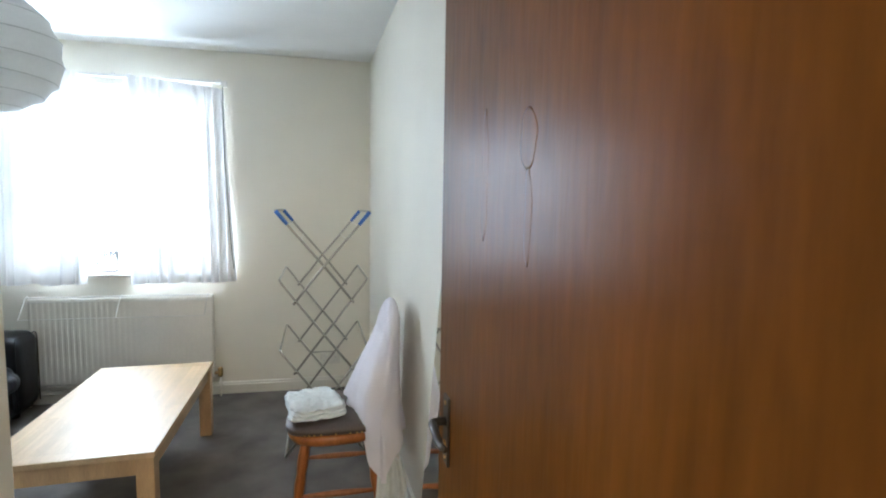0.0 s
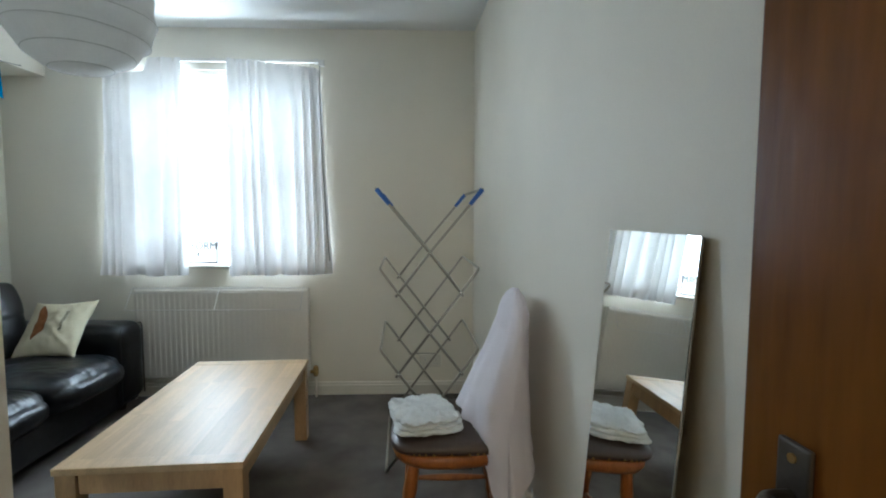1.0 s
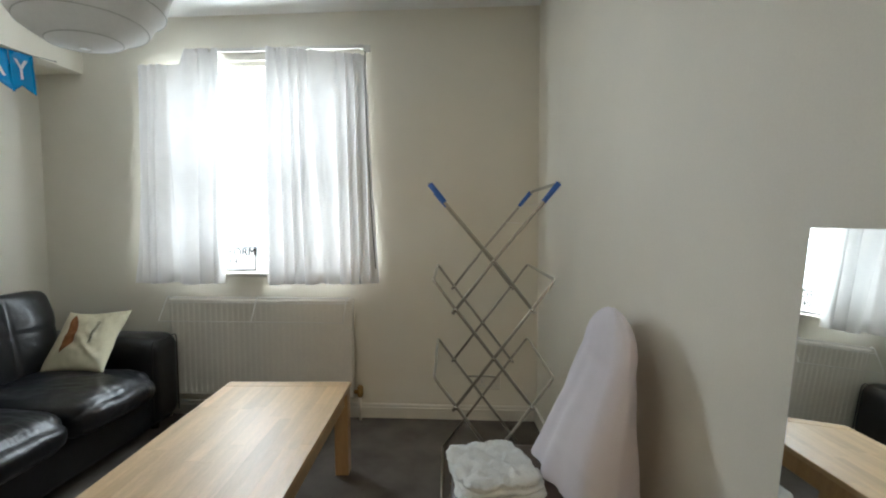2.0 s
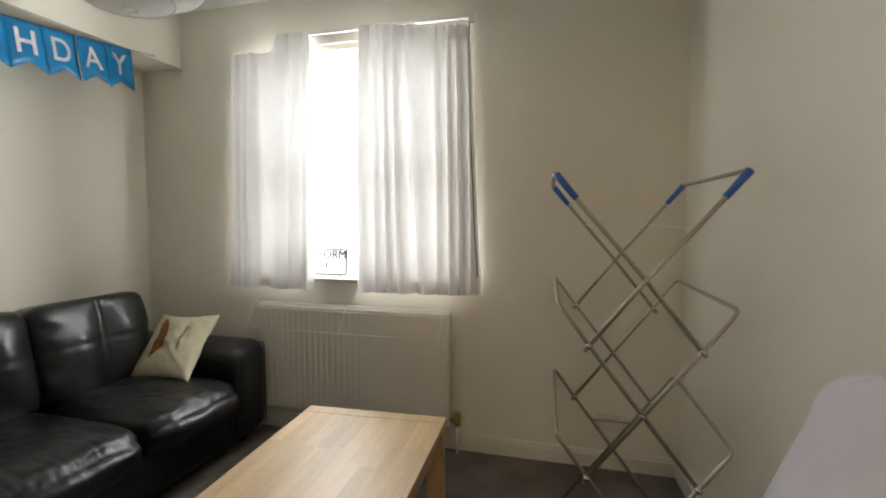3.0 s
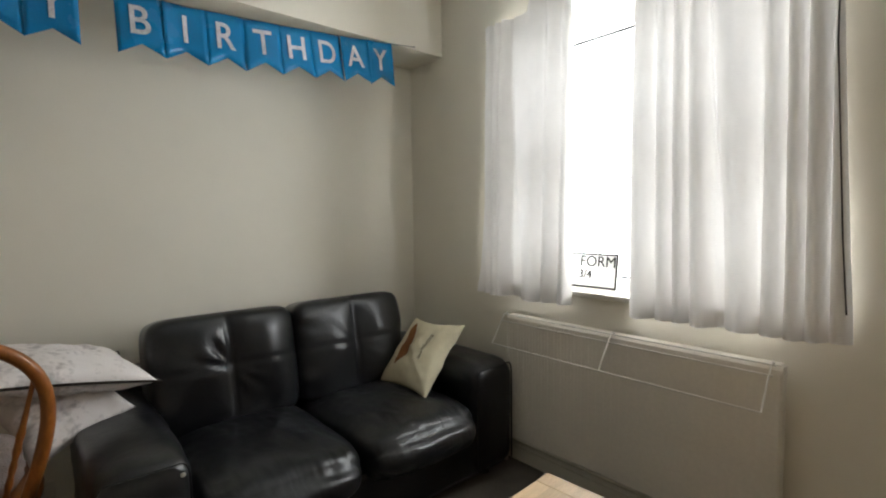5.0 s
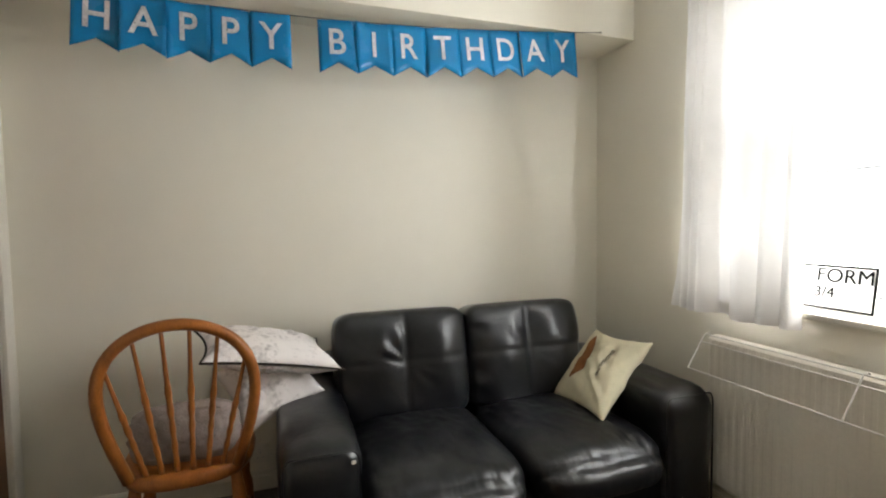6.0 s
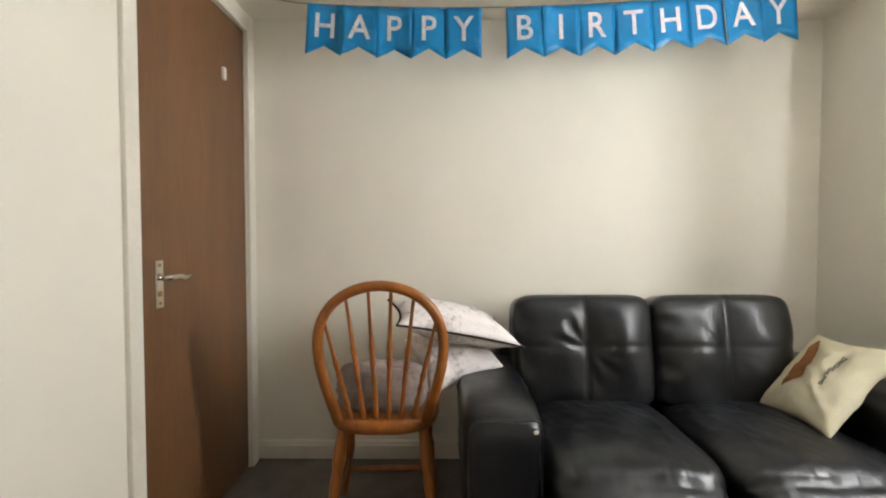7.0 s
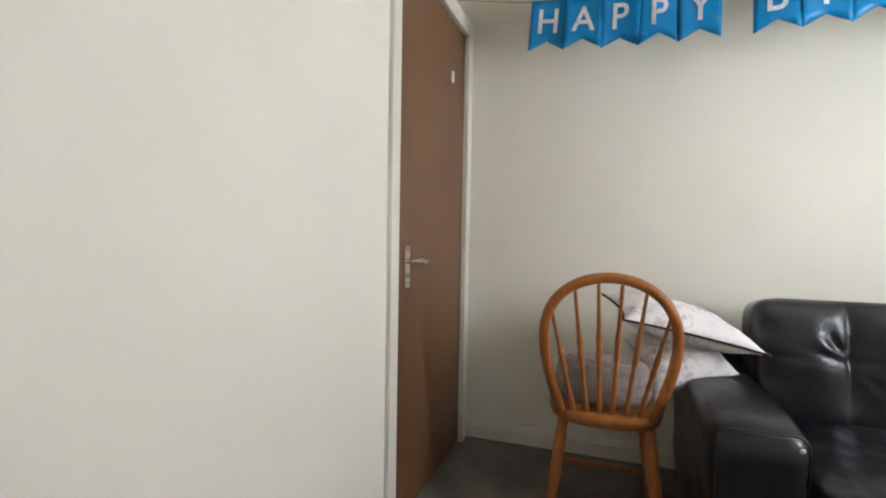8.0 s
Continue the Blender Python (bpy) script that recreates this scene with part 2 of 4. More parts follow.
def pillow(sx, sy, t, seed=0.0, n=40):
    bm = bmesh.new()
    top, low = {}, {}
    for i in range(n + 1):
        for j in range(n + 1):
            u, v = 2 * i / n - 1, 2 * j / n - 1
            top[i, j] = bm.verts.new(pillow_point(u, v, sx, sy, t, 1, seed))
            rim = i in (0, n) or j in (0, n)
            low[i, j] = top[i, j] if rim else bm.verts.new(pillow_point(u, v, sx, sy, t, -1, seed + 5))
    for i in range(n):
        for j in range(n):
            bm.faces.new((top[i, j], top[i + 1, j], top[i + 1, j + 1], top[i, j + 1]))
            q = (low[i, j], low[i, j + 1], low[i + 1, j + 1], low[i + 1, j])
            if len(set(q)) == 4:
                bm.faces.new(q)
    return bm


def pillow_patch(outline, sx, sy, t, seed, lift=0.008, n=10):
    """A print lying on the upper side of a cushion, between two edge curves given by outline(s) -> (u, v0, v1)."""
    bm = bmesh.new()
    rows = []
    for i in range(2 * n + 1):
        u, v0, v1 = outline(i / (2 * n))
        row = []
        for j in range(n + 1):
            p = pillow_point(u, v0 + (v1 - v0) * j / n, sx, sy, t, 1, seed)
            row.append(bm.verts.new(p + Vector((0, 0, lift))))
        rows.append(row)
    for a, b in zip(rows, rows[1:]):
        for j in range(n):
            bm.faces.new((a[j], b[j], b[j + 1], a[j + 1]))
    return bm


def letters(text, size, depth=0.002, bold=0.0):
    """A bmesh of upright letters in the x-z plane, centred, facing -y."""
    cu = bpy.data.curves.new("letter", "FONT")
    cu.offset = bold
    cu.body, cu.size, cu.extrude, cu.align_x, cu.align_y = text, size, depth, "CENTER", "CENTER"
    ob = bpy.data.objects.new("letter", cu)
    scene.collection.objects.link(ob)
    me = bpy.data.meshes.new_from_object(ob)
    bm = bmesh.new()
    bm.from_mesh(me)
    bpy.data.objects.remove(ob)
    bpy.data.curves.remove(cu)
    bpy.data.meshes.remove(me)
    bmesh.ops.rotate(bm, matrix=Matrix.Rotation(radians(90), 3, "X"), verts=bm.verts[:])
    return bm


def moved(bm, m):
    bmesh.ops.transform(bm, matrix=m, verts=bm.verts[:])
    return bm


# ---- setting ----
XW, YN, ZC = -3.0, 2.65, 2.38          # west wall, window wall, ceiling
XA = -0.77                             # west side of the entrance recess
YD = -0.90                             # wall with the entrance door
WX0, WX1, WZ0, WZ1 = -2.335, -0.985, 0.85, 2.085   # window opening


def xe(y):
    """The east wall, slanted to fit the camera's view."""
    return 0.070 * (YN - y)


bm = boxed(XW - 0.2, 1.2, -2.6, YN + 0.3, -0.1, 0.0)
structure("floor", bm, M_CARPET, "worn grey-brown fitted carpet", "floor")
structure("ceiling", boxed(XW - 0.2, 1.2, -2.6, YN + 0.3, ZC, ZC + 0.1), M_CEIL, "plain white painted ceiling", "ceiling")
structure("wall_west", boxed(XW - 0.15, XW, -0.15, YN + 0.3, 0, ZC), M_WALL, "plain cream painted wall behind the sofa", "wall")
bm = bmesh.new()
box(bm, XW, WX0, YN, YN + 0.3, 0, ZC)
box(bm, WX1, 0.50, YN, YN + 0.3, 0, ZC)
box(bm, WX0, WX1, YN, YN + 0.3, 0, WZ0)
box(bm, WX0, WX1, YN, YN + 0.3, WZ1, ZC)
structure("wall_north", bm, M_WALL, "cream painted wall with the window", "wall")
bm = bmesh.new()
vs = [bm.verts.new(p) for z in (0, ZC) for p in ((xe(YD), YD, z), (0.50, YD, z), (0.50, YN, z), (xe(YN), YN, z))]
for q in ((0, 1, 2, 3), (4, 5, 6, 7), (0, 1, 5, 4), (1, 2, 6, 5), (2, 3, 7, 6), (3, 0, 4, 7)):
    bm.faces.new([vs[i] for i in q])
structure("wall_east", bm, M_WALL, "plain cream painted side wall", "wall")
DX0, DX1, DZ = -2.900, -2.115, 1.975    # far door opening
bm = bmesh.new()
box(bm, XW, DX0 - 0.02, -0.12, 0, 0, ZC)
box(bm, DX1 + 0.02, XA, -0.12, 0, 0, ZC)
box(bm, DX0 - 0.02, DX1 + 0.02, -0.12, 0, DZ + 0.02, ZC)
box(bm, XA - 0.12, XA, YD, -0.12, 0, ZC)
structure("wall_south", bm, M_WALL, "cream painted wall with a brown door", "wall")
bm = bmesh.new()
box(bm, XA - 0.12, -0.735, YD - 0.12, YD, 0, ZC)
box(bm, 0.035, 0.50, YD - 0.12, YD, 0, ZC)
box(bm, -0.735, 0.035, YD - 0.12, YD, 2.0, ZC)
structure("wall_entrance", bm, M_WALL, "cream painted wall round the entrance doorway", "wall")
bm = bmesh.new()
box(bm, -1.7, -1.6, -2.5, YD - 0.12, 0, ZC)
box(bm, 1.0, 1.1, -2.5, YD - 0.12, 0, ZC)
box(bm, -1.7, 1.1, -2.6, -2.5, 0, ZC)
box(bm, -1.6, XA - 0.12, YD - 0.12, YD, 0, ZC)
box(bm, 0.50, 1.0, YD - 0.12, YD, 0, ZC)
structure("wall_hall", bm, M_WALL, "plain cream hallway walls", "wall")
structure("wall_closet", boxed(XW, XA - 0.12, -1.0, -0.9, 0, ZC), M_WALL, "plain wall behind the brown door", "wall")
bm = boxed(XW, -2.712, 0, YN, 2.066, ZC)
structure("soffit", bm, M_WALL, "boxed-in cream beam under the ceiling", "beam")


def skirting(name, x0, x1, y0, y1, along):
    """A skirting board with a rounded upper edge."""
    bm = bmesh.new()
    h, t = 0.085, 0.016
    prof = [(0, 0), (t, 0), (t, h - 0.022), (t - 0.004, h - 0.018), (t - 0.005, h - 0.008), (t - 0.010, h), (0, h)]
    rows = []
    for e in (0, 1):
        row = []
        for d, z in prof:
            if along == "x":
                row.append(bm.verts.new(((x0, x1)[e], y0 - d if y1 < y0 else y0 + d, z)))
            else:
                row.append(bm.verts.new((x0 + d if x1 > x0 else x0 - d, (y0, y1)[e], z)))
        rows.append(row)
    n = len(prof)
    for i in range(n):
        bm.faces.new((rows[0][i], rows[0][(i + 1) % n], rows[1][(i + 1) % n], rows[1][i]))
    bm.faces.new(rows[0])
    bm.faces.new(rows[1][::-1])
    structure(name, bm, M_TRIM, "cream gloss painted skirting board", "skirting")


skirting("baseboard_north", XW, xe(YN), YN, YN - 1, "x")
skirting("baseboard_west", XW, XW + 1, 0.0, YN, "y")
skirting("baseboard_south", DX1 + 0.09, XA, 0.0, 1.0, "x")
bm = bmesh.new()
p0, p1 = Vector((xe(-0.9), -0.9, 0)), Vector((xe(YN), YN, 0))
box(bm, -0.016, 0, 0, (p1 - p0).length, 0, 0.085, 0.004)
moved(bm, Matrix.Translation(p0) @ Matrix.Rotation(math.atan2(-(p1 - p0).x, (p1 - p0).y), 4, "Z"))
structure("baseboard_east", bm, M_TRIM, "cream gloss painted skirting board", "skirting")

# far brown door with its frame
door = tagged(thing("door_1", pose(DX0, -0.045, 0), "closed plain brown wooden door with a white frame", "door"), kind="structure")
W1 = DX1 - DX0
part("door_leaf", boxed(0.003, W1 - 0.003, 0.0, 0.04, 0.008, DZ - 0.003, 0.002), M_FARDOOR, door, "flat brown veneered leaf")
bm = bmesh.new()
box(bm, -0.062, 0.0, 0.045, 0.062, 0, DZ + 0.06, 0.004)
box(bm, W1, W1 + 0.062, 0.045, 0.062, 0, DZ + 0.06, 0.004)
box(bm, 0.0, W1, 0.045, 0.062, DZ, DZ + 0.06, 0.004)
part("architrave", bm, M_TRIM, door, "white gloss painted frame")
bm = bmesh.new()
box(bm, -0.019, 0.0, -0.07, 0.044, 0, DZ)
box(bm, W1, W1 + 0.019, -0.07, 0.044, 0, DZ)
box(bm, -0.019, W1 + 0.019, -0.07, 0.044, DZ, DZ + 0.019)
part("jamb", bm, M_TRIM, door)


def lever(parent, m, rz=1, mat=None, half=0.075):
    """Lever handle on a long plate: local x along the lever, local -y out of the door, z up."""
    plate = part("handle_plate", moved(boxed(-0.02, 0.02, -0.006, 0, -half, half, 0.003), m), mat or M_CHROME, parent, "back plate toned dark for its dark reflection" if mat else "chrome back plate")
    pts = bend([(0, -0.004, 0.02), (0, -0.036, 0.02), (rz * 0.05, -0.040, 0.022), (rz * 0.085, -0.040, 0.012), (rz * 0.120, -0.038, 0.020)], 0.015)
    part("lever", moved(tube(pts, [0.009] * (len(pts) - 4) + [0.008, 0.007, 0.007, 0.006], 8), m), mat or M_CHROME, parent, "metal lever toned dark like its plate" if mat else "chrome lever", True)
    bm = bmesh.new()
    for z in (-0.8 * half, 0.8 * half):
        tube([(0, -0.005, z), (0, -0.008, z)], 0.005, 8, bm)
    tube([(0, -0.005, -0.03), (0, -0.009, -0.03)], 0.009, 10, bm)
    part("screw", moved(bm, m), M_BRASS, parent)


lever(door, pose(W1 - 0.112, 0.04, 0.915, 0, 0, 180), 1)
part("coat_hook", boxed(0.195, 0.218, 0.04, 0.052, 1.695, 1.745, 0.003), M_SOCKET, door, "small white plastic hook")

# entrance door, open against the side wall
entry = tagged(thing("door_2", pose(0.050, -0.885, 0, 0, 0, 2.75), "glossy varnished brown door standing wide open", "door"), kind="structure")
part("door_leaf", boxed(-0.04, 0.0, 0.0, 0.745, 0.012, 1.975, 0.003), M_DOOR, entry, "varnished orange-brown leaf with old scars")
lever(entry, pose(-0.04, 0.685, 0.985, 0, 0, -90) @ Matrix.Scale(0.78, 4), 1, M_DARKSTEEL)
for y, z, hy, hz in ((0.528, 1.395, 0.012, 0.085), (0.397, 1.425, 0.020, 0.032), (0.393, 1.345, 0.009, 0.052)):
    bm = puff(0.0003, hy, hz, 2.0, (4, 12, 20), lambda v, q: v + Vector((0, 0.004 * noise.noise(Vector((q.z * 2, y * 9, 1))), 0)))
    part("varnish_scar", moved(bm, pose(-0.0400, y, z)), M_DOOR, entry, "low raised run of old varnish", True)
part("latch_plate", boxed(-0.030, -0.010, 0.744, 0.747, 0.930, 1.050, 0.001), M_BRASS, entry, "brass latch plate")
part("latch", boxed(-0.027, -0.013, 0.745, 0.760, 0.985, 1.005, 0.002), M_BRASS, entry)
bm = bmesh.new()
for k in range(3):
    tube([(-0.042, 0.004, 0.25 + 0.72 * k), (-0.042, 0.004, 0.34 + 0.72 * k)], 0.006, 8, bm)
part("hinge", bm, M_BRASS, entry)
bm = bmesh.new()
box(bm, -0.757, -0.735, YD - 0.13, YD + 0.01, 0, 2.0)
box(bm, 0.035, 0.050, YD - 0.13, YD - 0.001, 0, 2.0)
box(bm, -0.757, 0.050, YD - 0.13, YD - 0.001, 2.001, 2.022)
structure("door_frame", bm, M_TRIM, "cream painted lining of the entrance doorway", "door frame")

# window
win = tagged(thing("window_1", pose(WX0, YN + 0.13, WZ0), "white plastic window with a top light and a sill", "window"), kind="structure")
WW, WH = WX1 - WX0, WZ1 - WZ0


def ring(x0, x1, y0, y1, z0, z1, w, bevel=0.0):
    """A rectangular frame of bars w wide, butted at the corners."""
    bm = bmesh.new()
    box(bm, x0, x1, y0, y1, z0, z0 + w, bevel)
    box(bm, x0, x1, y0, y1, z1 - w, z1, bevel)
    box(bm, x0, x0 + w, y0, y1, z0 + w, z1 - w, bevel)
    box(bm, x1 - w, x1, y0, y1, z0 + w, z1 - w, bevel)
    return bm


TR0, TR1 = 0.515, 0.565                # transom between the fixed pane and the opening light
part("window_frame", ring(0, WW, 0, 0.07, 0, WH, 0.055, 0.004), M_PVC, win)
part("transom", boxed(0.055, WW - 0.055, 0.004, 0.066, TR0, TR1, 0.004), M_PVC, win)
part("sash", ring(0.058, WW - 0.058, -0.014, 0.050, TR1 + 0.003, WH - 0.058, 0.062, 0.006), M_PVC, win, "opening top light")
part("glazing_bead", ring(0.0552, WW - 0.0552, 0.010, 0.029, 0.0552, TR0 - 0.0002, 0.016, 0.003), M_PVC, win)
for z0, z1, w in ((TR1 + 0.065, WH - 0.120, 0.120), (0.0712, TR0 - 0.0162, 0.0712)):
    part("gasket", ring(w, WW - w, 0.016, 0.029, z0, z1, 0.006), M_GASKET, win, "black rubber glazing seal")
    g = part("pane", boxed(w - 0.01, WW - w + 0.01, 0.030, 0.036, z0 - 0.01, z1 + 0.01), M_GLASS, win)
    g.visible_shadow = False
part("window_handle", boxed(0.60, 0.74, -0.036, -0.0145, TR1 + 0.020, TR1 + 0.042, 0.006), M_PVC, win, "white casement handle")
part("window_sill", boxed(0.002, WW - 0.002, -0.165, -0.002, 0.0, 0.022, 0.006), M_TRIM, win, "cream painted inner sill")

# street outside
structure("ground", boxed(-60, 60, YN + 0.35, 90, -3.2, -3.1), M_ASPHALT, "grey street outside the window", "ground")


def house(x, y, w, h, shade):
    hs = thing("house", pose(x, y, -3.1), "pale rendered terraced house across the street", "house")
    bm = bmesh.new()
    box(bm, -w / 2, w / 2, 0.2, 7, 0, h)
    part("wall", bm, shade, hs)
    bm = bmesh.new()
    a = [bm.verts.new(p) for p in ((-w / 2, -0.2, h), (w / 2, -0.2, h), (w / 2, 3.6, h + 2.6), (-w / 2, 3.6, h + 2.6), (-w / 2, 7.2, h), (w / 2, 7.2, h))]
    for q in ((0, 1, 2, 3), (3, 2, 5, 4), (0, 3, 4), (1, 5, 2), (0, 4, 5, 1)):
        bm.faces.new([a[i] for i in q])
    part("roof", bm, M_SLATE, hs)
    part("gutter", boxed(-w / 2, w / 2, -0.32, -0.2, h - 0.1, h + 0.02, 0.02), M_BLACK, hs)
    for k in range(4):
        for l in range(2):
            wx, wz = -w / 2 + (k + 0.5) * w / 4, 0.9 + 2.8 * l
            wd = part("window", boxed(wx - 0.55, wx + 0.55, 0.12, 0.20, wz, wz + 1.5), M_PVC, hs)
            part("pane", boxed(wx - 0.48, wx + 0.48, 0.10, 0.118, wz + 0.07, wz + 1.43), M_DARKGLASS, wd)


house(-9.0, 22.0, 14.0, 5.6, M_RENDER)
house(5.1, 22.0, 14.0, 5.4, M_RENDER)


# ---- curtains ----
def curtain(name, x0, x1, b0, b1, zt, zb, seed, header, outer, folds, label):
    """A gathered curtain: x0 to x1 at its head, b0 to b1 at its hem."""
    c = thing(name, pose((x0 + x1) / 2, 2.592, 0), label, "curtain", "pair of curtains")
    n, m = 160, (x0 + x1) / 2

    def at(s, t, lift=0.0):
        x = (x0 + (x1 - x0) * s) * (1 - t) + (b0 + (b1 - b0) * s) * t - m
        ph = 2 * math.pi * (folds * s + 1.5 * noise.noise(Vector((s * 2.6, 0.30 * t, seed))) + 0.10 * math.sin(2.2 * t + seed))
        gather = max(0.0, 1 - 7 * t)
        deep = (0.012 + 0.022 * t ** 0.6) * (1.0 + 0.9 * noise.noise(Vector((s * 4.0, 0.5 * t, seed + 8))))
        y = 1.15 * deep * (math.sin(ph + 0.85 * math.sin(ph + 0.5)) + 0.22 * math.sin(2 * ph + 1.2 + seed)) + 0.010 * noise.noise(Vector((s * 2.4, t * 1.6, seed + 4)))
        y += 0.0045 * math.sin(3.1 * ph + seed) * gather
        y += 0.040 * max(0, 1 - abs(s - outer) / 0.05)
        y = min(y, 0.040 - 0.022 * t) - lift
        z = zt + header(s) - (zt - zb + header(s)) * t + 0.012 * t * noise.noise(Vector((s * 8, 2, seed)))
        return (x + (0.011 + 0.013 * t) * math.sin(ph + 0.9), y, z)

    def cloth(ts, lift=0.0):
        bm = bmesh.new()
        grid = [[bm.verts.new(at(i / n, t, lift)) for i in range(n + 1)] for t in ts]
        for a, b in zip(grid, grid[1:]):
            for i in range(n):
                bm.faces.new((a[i], a[i + 1], b[i + 1], b[i]))
        return bm

    part("cloth", cloth([0.042 + 0.918 * k / 34 for k in range(35)]), M_CURTAIN, c, smooth=True)
    part("hem", cloth([0.957, 0.972, 0.986, 1.0], 0.0018), M_CURTAIN, c, "doubled hem", True)
    part("heading_tape", cloth([0.0, 0.015, 0.030, 0.045], 0.0018), M_CURTAIN, c, "gathered heading tape", True)
    return c


curtain("curtain", -2.355, -1.842, -2.395, -1.862, 2.085, 0.815, 1.3, lambda s: 0.005 + 0.085 * min(1, max(0, s - 0.58) / 0.06), 0, 6.5, "thin white gathered cotton curtain, daylight shining through")
curtain("curtain", -1.545, -0.975, -1.572, -0.930, 2.115, 0.815, 7.7, lambda s: 0.058 - 0.055 * s, 1, 7.5, "thin white gathered cotton curtain, daylight shining through")
rail = thing("curtain_rail", pose(-1.65, 2.61, 2.165), "slim white curtain rail on a wooden batten", "curtain rail")
part("rail", boxed(-0.37, 0.66, -0.012, 0.006, -0.010, 0.010, 0.003), M_WIRE, rail)
part("batten", boxed(-0.32, 0.60, 0.018, 0.040, -0.052, -0.006, 0.003), M_TRIM, rail, "white painted batten")
for sx in (-0.34, 0.0, 0.64):
    part("bracket", boxed(sx - 0.010, sx + 0.010, 0.006, 0.040, -0.005, 0.022, 0.003), M_WIRE, rail)
part("end_stop", boxed(0.66, 0.695, -0.010, 0.008, -0.030, 0.010, 0.004), M_WIRE, rail)
# Thin dark strand following the right curtain's outer edge.
part("cord", tube([(0.668, -0.016, -0.03), (0.672, -0.020, -0.5), (0.70, -0.022, -1.05), (0.715, -0.022, -1.26)], 0.0022, 6), M_STRING, rail, "thin dark line along the curtain edge")

sign = thing("window_sign", pose(-1.86, YN + 0.085, WZ0 + 0.0222, -8), "white sign with black lettering leaning on the window pane", "sign")
part("board", boxed(-0.19, 0.15, -0.003, 0.003, 0, 0.155, 0.001), M_SIGN, sign)
bm = bmesh.new()
for a in ((-0.187, 0.147, 0.002, 0.009), (-0.187, 0.147, 0.146, 0.153)):
    box(bm, a[0], a[1], -0.0045, -0.003, a[2], a[3])
for a in ((-0.187, -0.180), (0.140, 0.147)):
    box(bm, a[0], a[1], -0.0045, -0.003, 0.009, 0.146)
part("border", bm, M_INK, sign)
part("lettering", moved(letters("FORM", 0.066, 0.001), pose(0.053, -0.0045, 0.116)), M_INK, sign, "black capital letters")
part("lettering", moved(letters("3/4", 0.052, 0.001), pose(-0.005, -0.0045, 0.058)), M_INK, sign, "black fraction")

# ---- radiator ----
rad = thing("radiator", pose(-1.625, 2.60, 0), "white panel radiator under the window", "radiator")
bm = bmesh.new()
xs, ys = [], []
for k in range(33):
    c = -0.54 + 1.08 * k / 32
    rise = 0.0003 + 0.0024 * max(0.0, 0.1 - c) ** 0.7
    for d, y in ((-0.017, -0.034), (-0.011, -0.034), (-0.007, -0.034 - rise), (0.007, -0.034 - rise), (0.011, -0.034)):
        if -0.545 < c + d < 0.545:
            xs.append(c + d)
            ys.append(y)
xs, ys = [-0.55, -0.545] + xs + [0.545, 0.55], [-0.030, -0.034] + ys + [-0.034, -0.030]
rows = []
for z, inset in ((0.14, 0.008), (0.15, 0.0), (0.17, 0.0), (0.70, 0.0), (0.715, 0.0), (0.725, 0.008)):
    flat = z in (0.14, 0.15, 0.715, 0.725)
    rows.append([bm.verts.new((x, (-0.033 if flat else y) + inset, z)) for x, y in zip(xs, ys)])
for a, b in zip(rows, rows[1:]):
    for i in range(len(xs) - 1):
        bm.faces.new((a[i], a[i + 1], b[i + 1], b[i]))
part("front_panel", bm, M_RAD, rad)
part("back_panel", boxed(-0.55, 0.55, -0.022, 0.018, 0.14, 0.725, 0.004), M_RAD, rad)
part("top_grille", boxed(-0.545, 0.545, -0.020, 0.014, 0.7252, 0.730, 0.002), M_RAD, rad)
for sx in (-0.4, 0.4):
    part("bracket", boxed(sx - 0.02, sx + 0.02, 0.018, 0.05, 0.2, 0.68), M_RAD, rad)
part("valve", tube([(0.55, 0, 0.17), (0.585, 0, 0.17), (0.585, 0, 0.17)], [0.012, 0.012, 0.012], 10), M_BRASS, rad, "brass valve")
bm = tube([(0.585, 0, 0.14), (0.585, 0, 0.155), (0.585, 0, 0.20), (0.585, 0, 0.21)], [0.012, 0.018, 0.018, 0.010], 12)
part("valve_cap", bm, M_BRASS, rad, "brass valve body", True)
part("pipe", tube([(0.585, 0, 0.0), (0.585, 0, 0.15)], 0.0075, 10), M_RAD, rad, "white painted pipe", True)
part("valve", tube([(-0.585, 0, 0.0), (-0.585, 0, 0.16), (-0.55, 0, 0.17)], 0.010, 10), M_RAD, rad, smooth=True)

rack = thing("radiator_airer", pose(-1.63, 2.55, 0.735), "white wire clothes airer hooked over the radiator", "airer")
for name, y, z in (("rail", 0.0, 0.0), ("rail", -0.02, -0.028), ("rail", -0.085, -0.125)):
    part(name, tube([(-0.545 - 0.1 * y, y, z), (0.545 + 0.2 * y, y, z)], 0.0026, 6), M_WIRE, rack)
for x in (-0.545, 0.0, 0.53):
    part("arm", tube(bend([(x, 0.03, -0.01), (x, 0.025, 0.005), (x, 0.0, 0.0), (x, -0.085, -0.125)], 0.01), 0.003, 6), M_WIRE, rack)


# ---- coffee table ----
tab = thing("coffee_table", pose(-1.205, 1.487, 0, 0, 0, 3.2), "low pale beech coffee table with square legs", "table")
TX, TY, TZ = 0.288, 0.545, 0.422
top = part("tabletop", boxed(-TX, TX, -TY, TY, TZ - 0.022, TZ - 0.0035, 0.003), M_BEECH, tab, "pale laminated beech top")
random.seed(11)
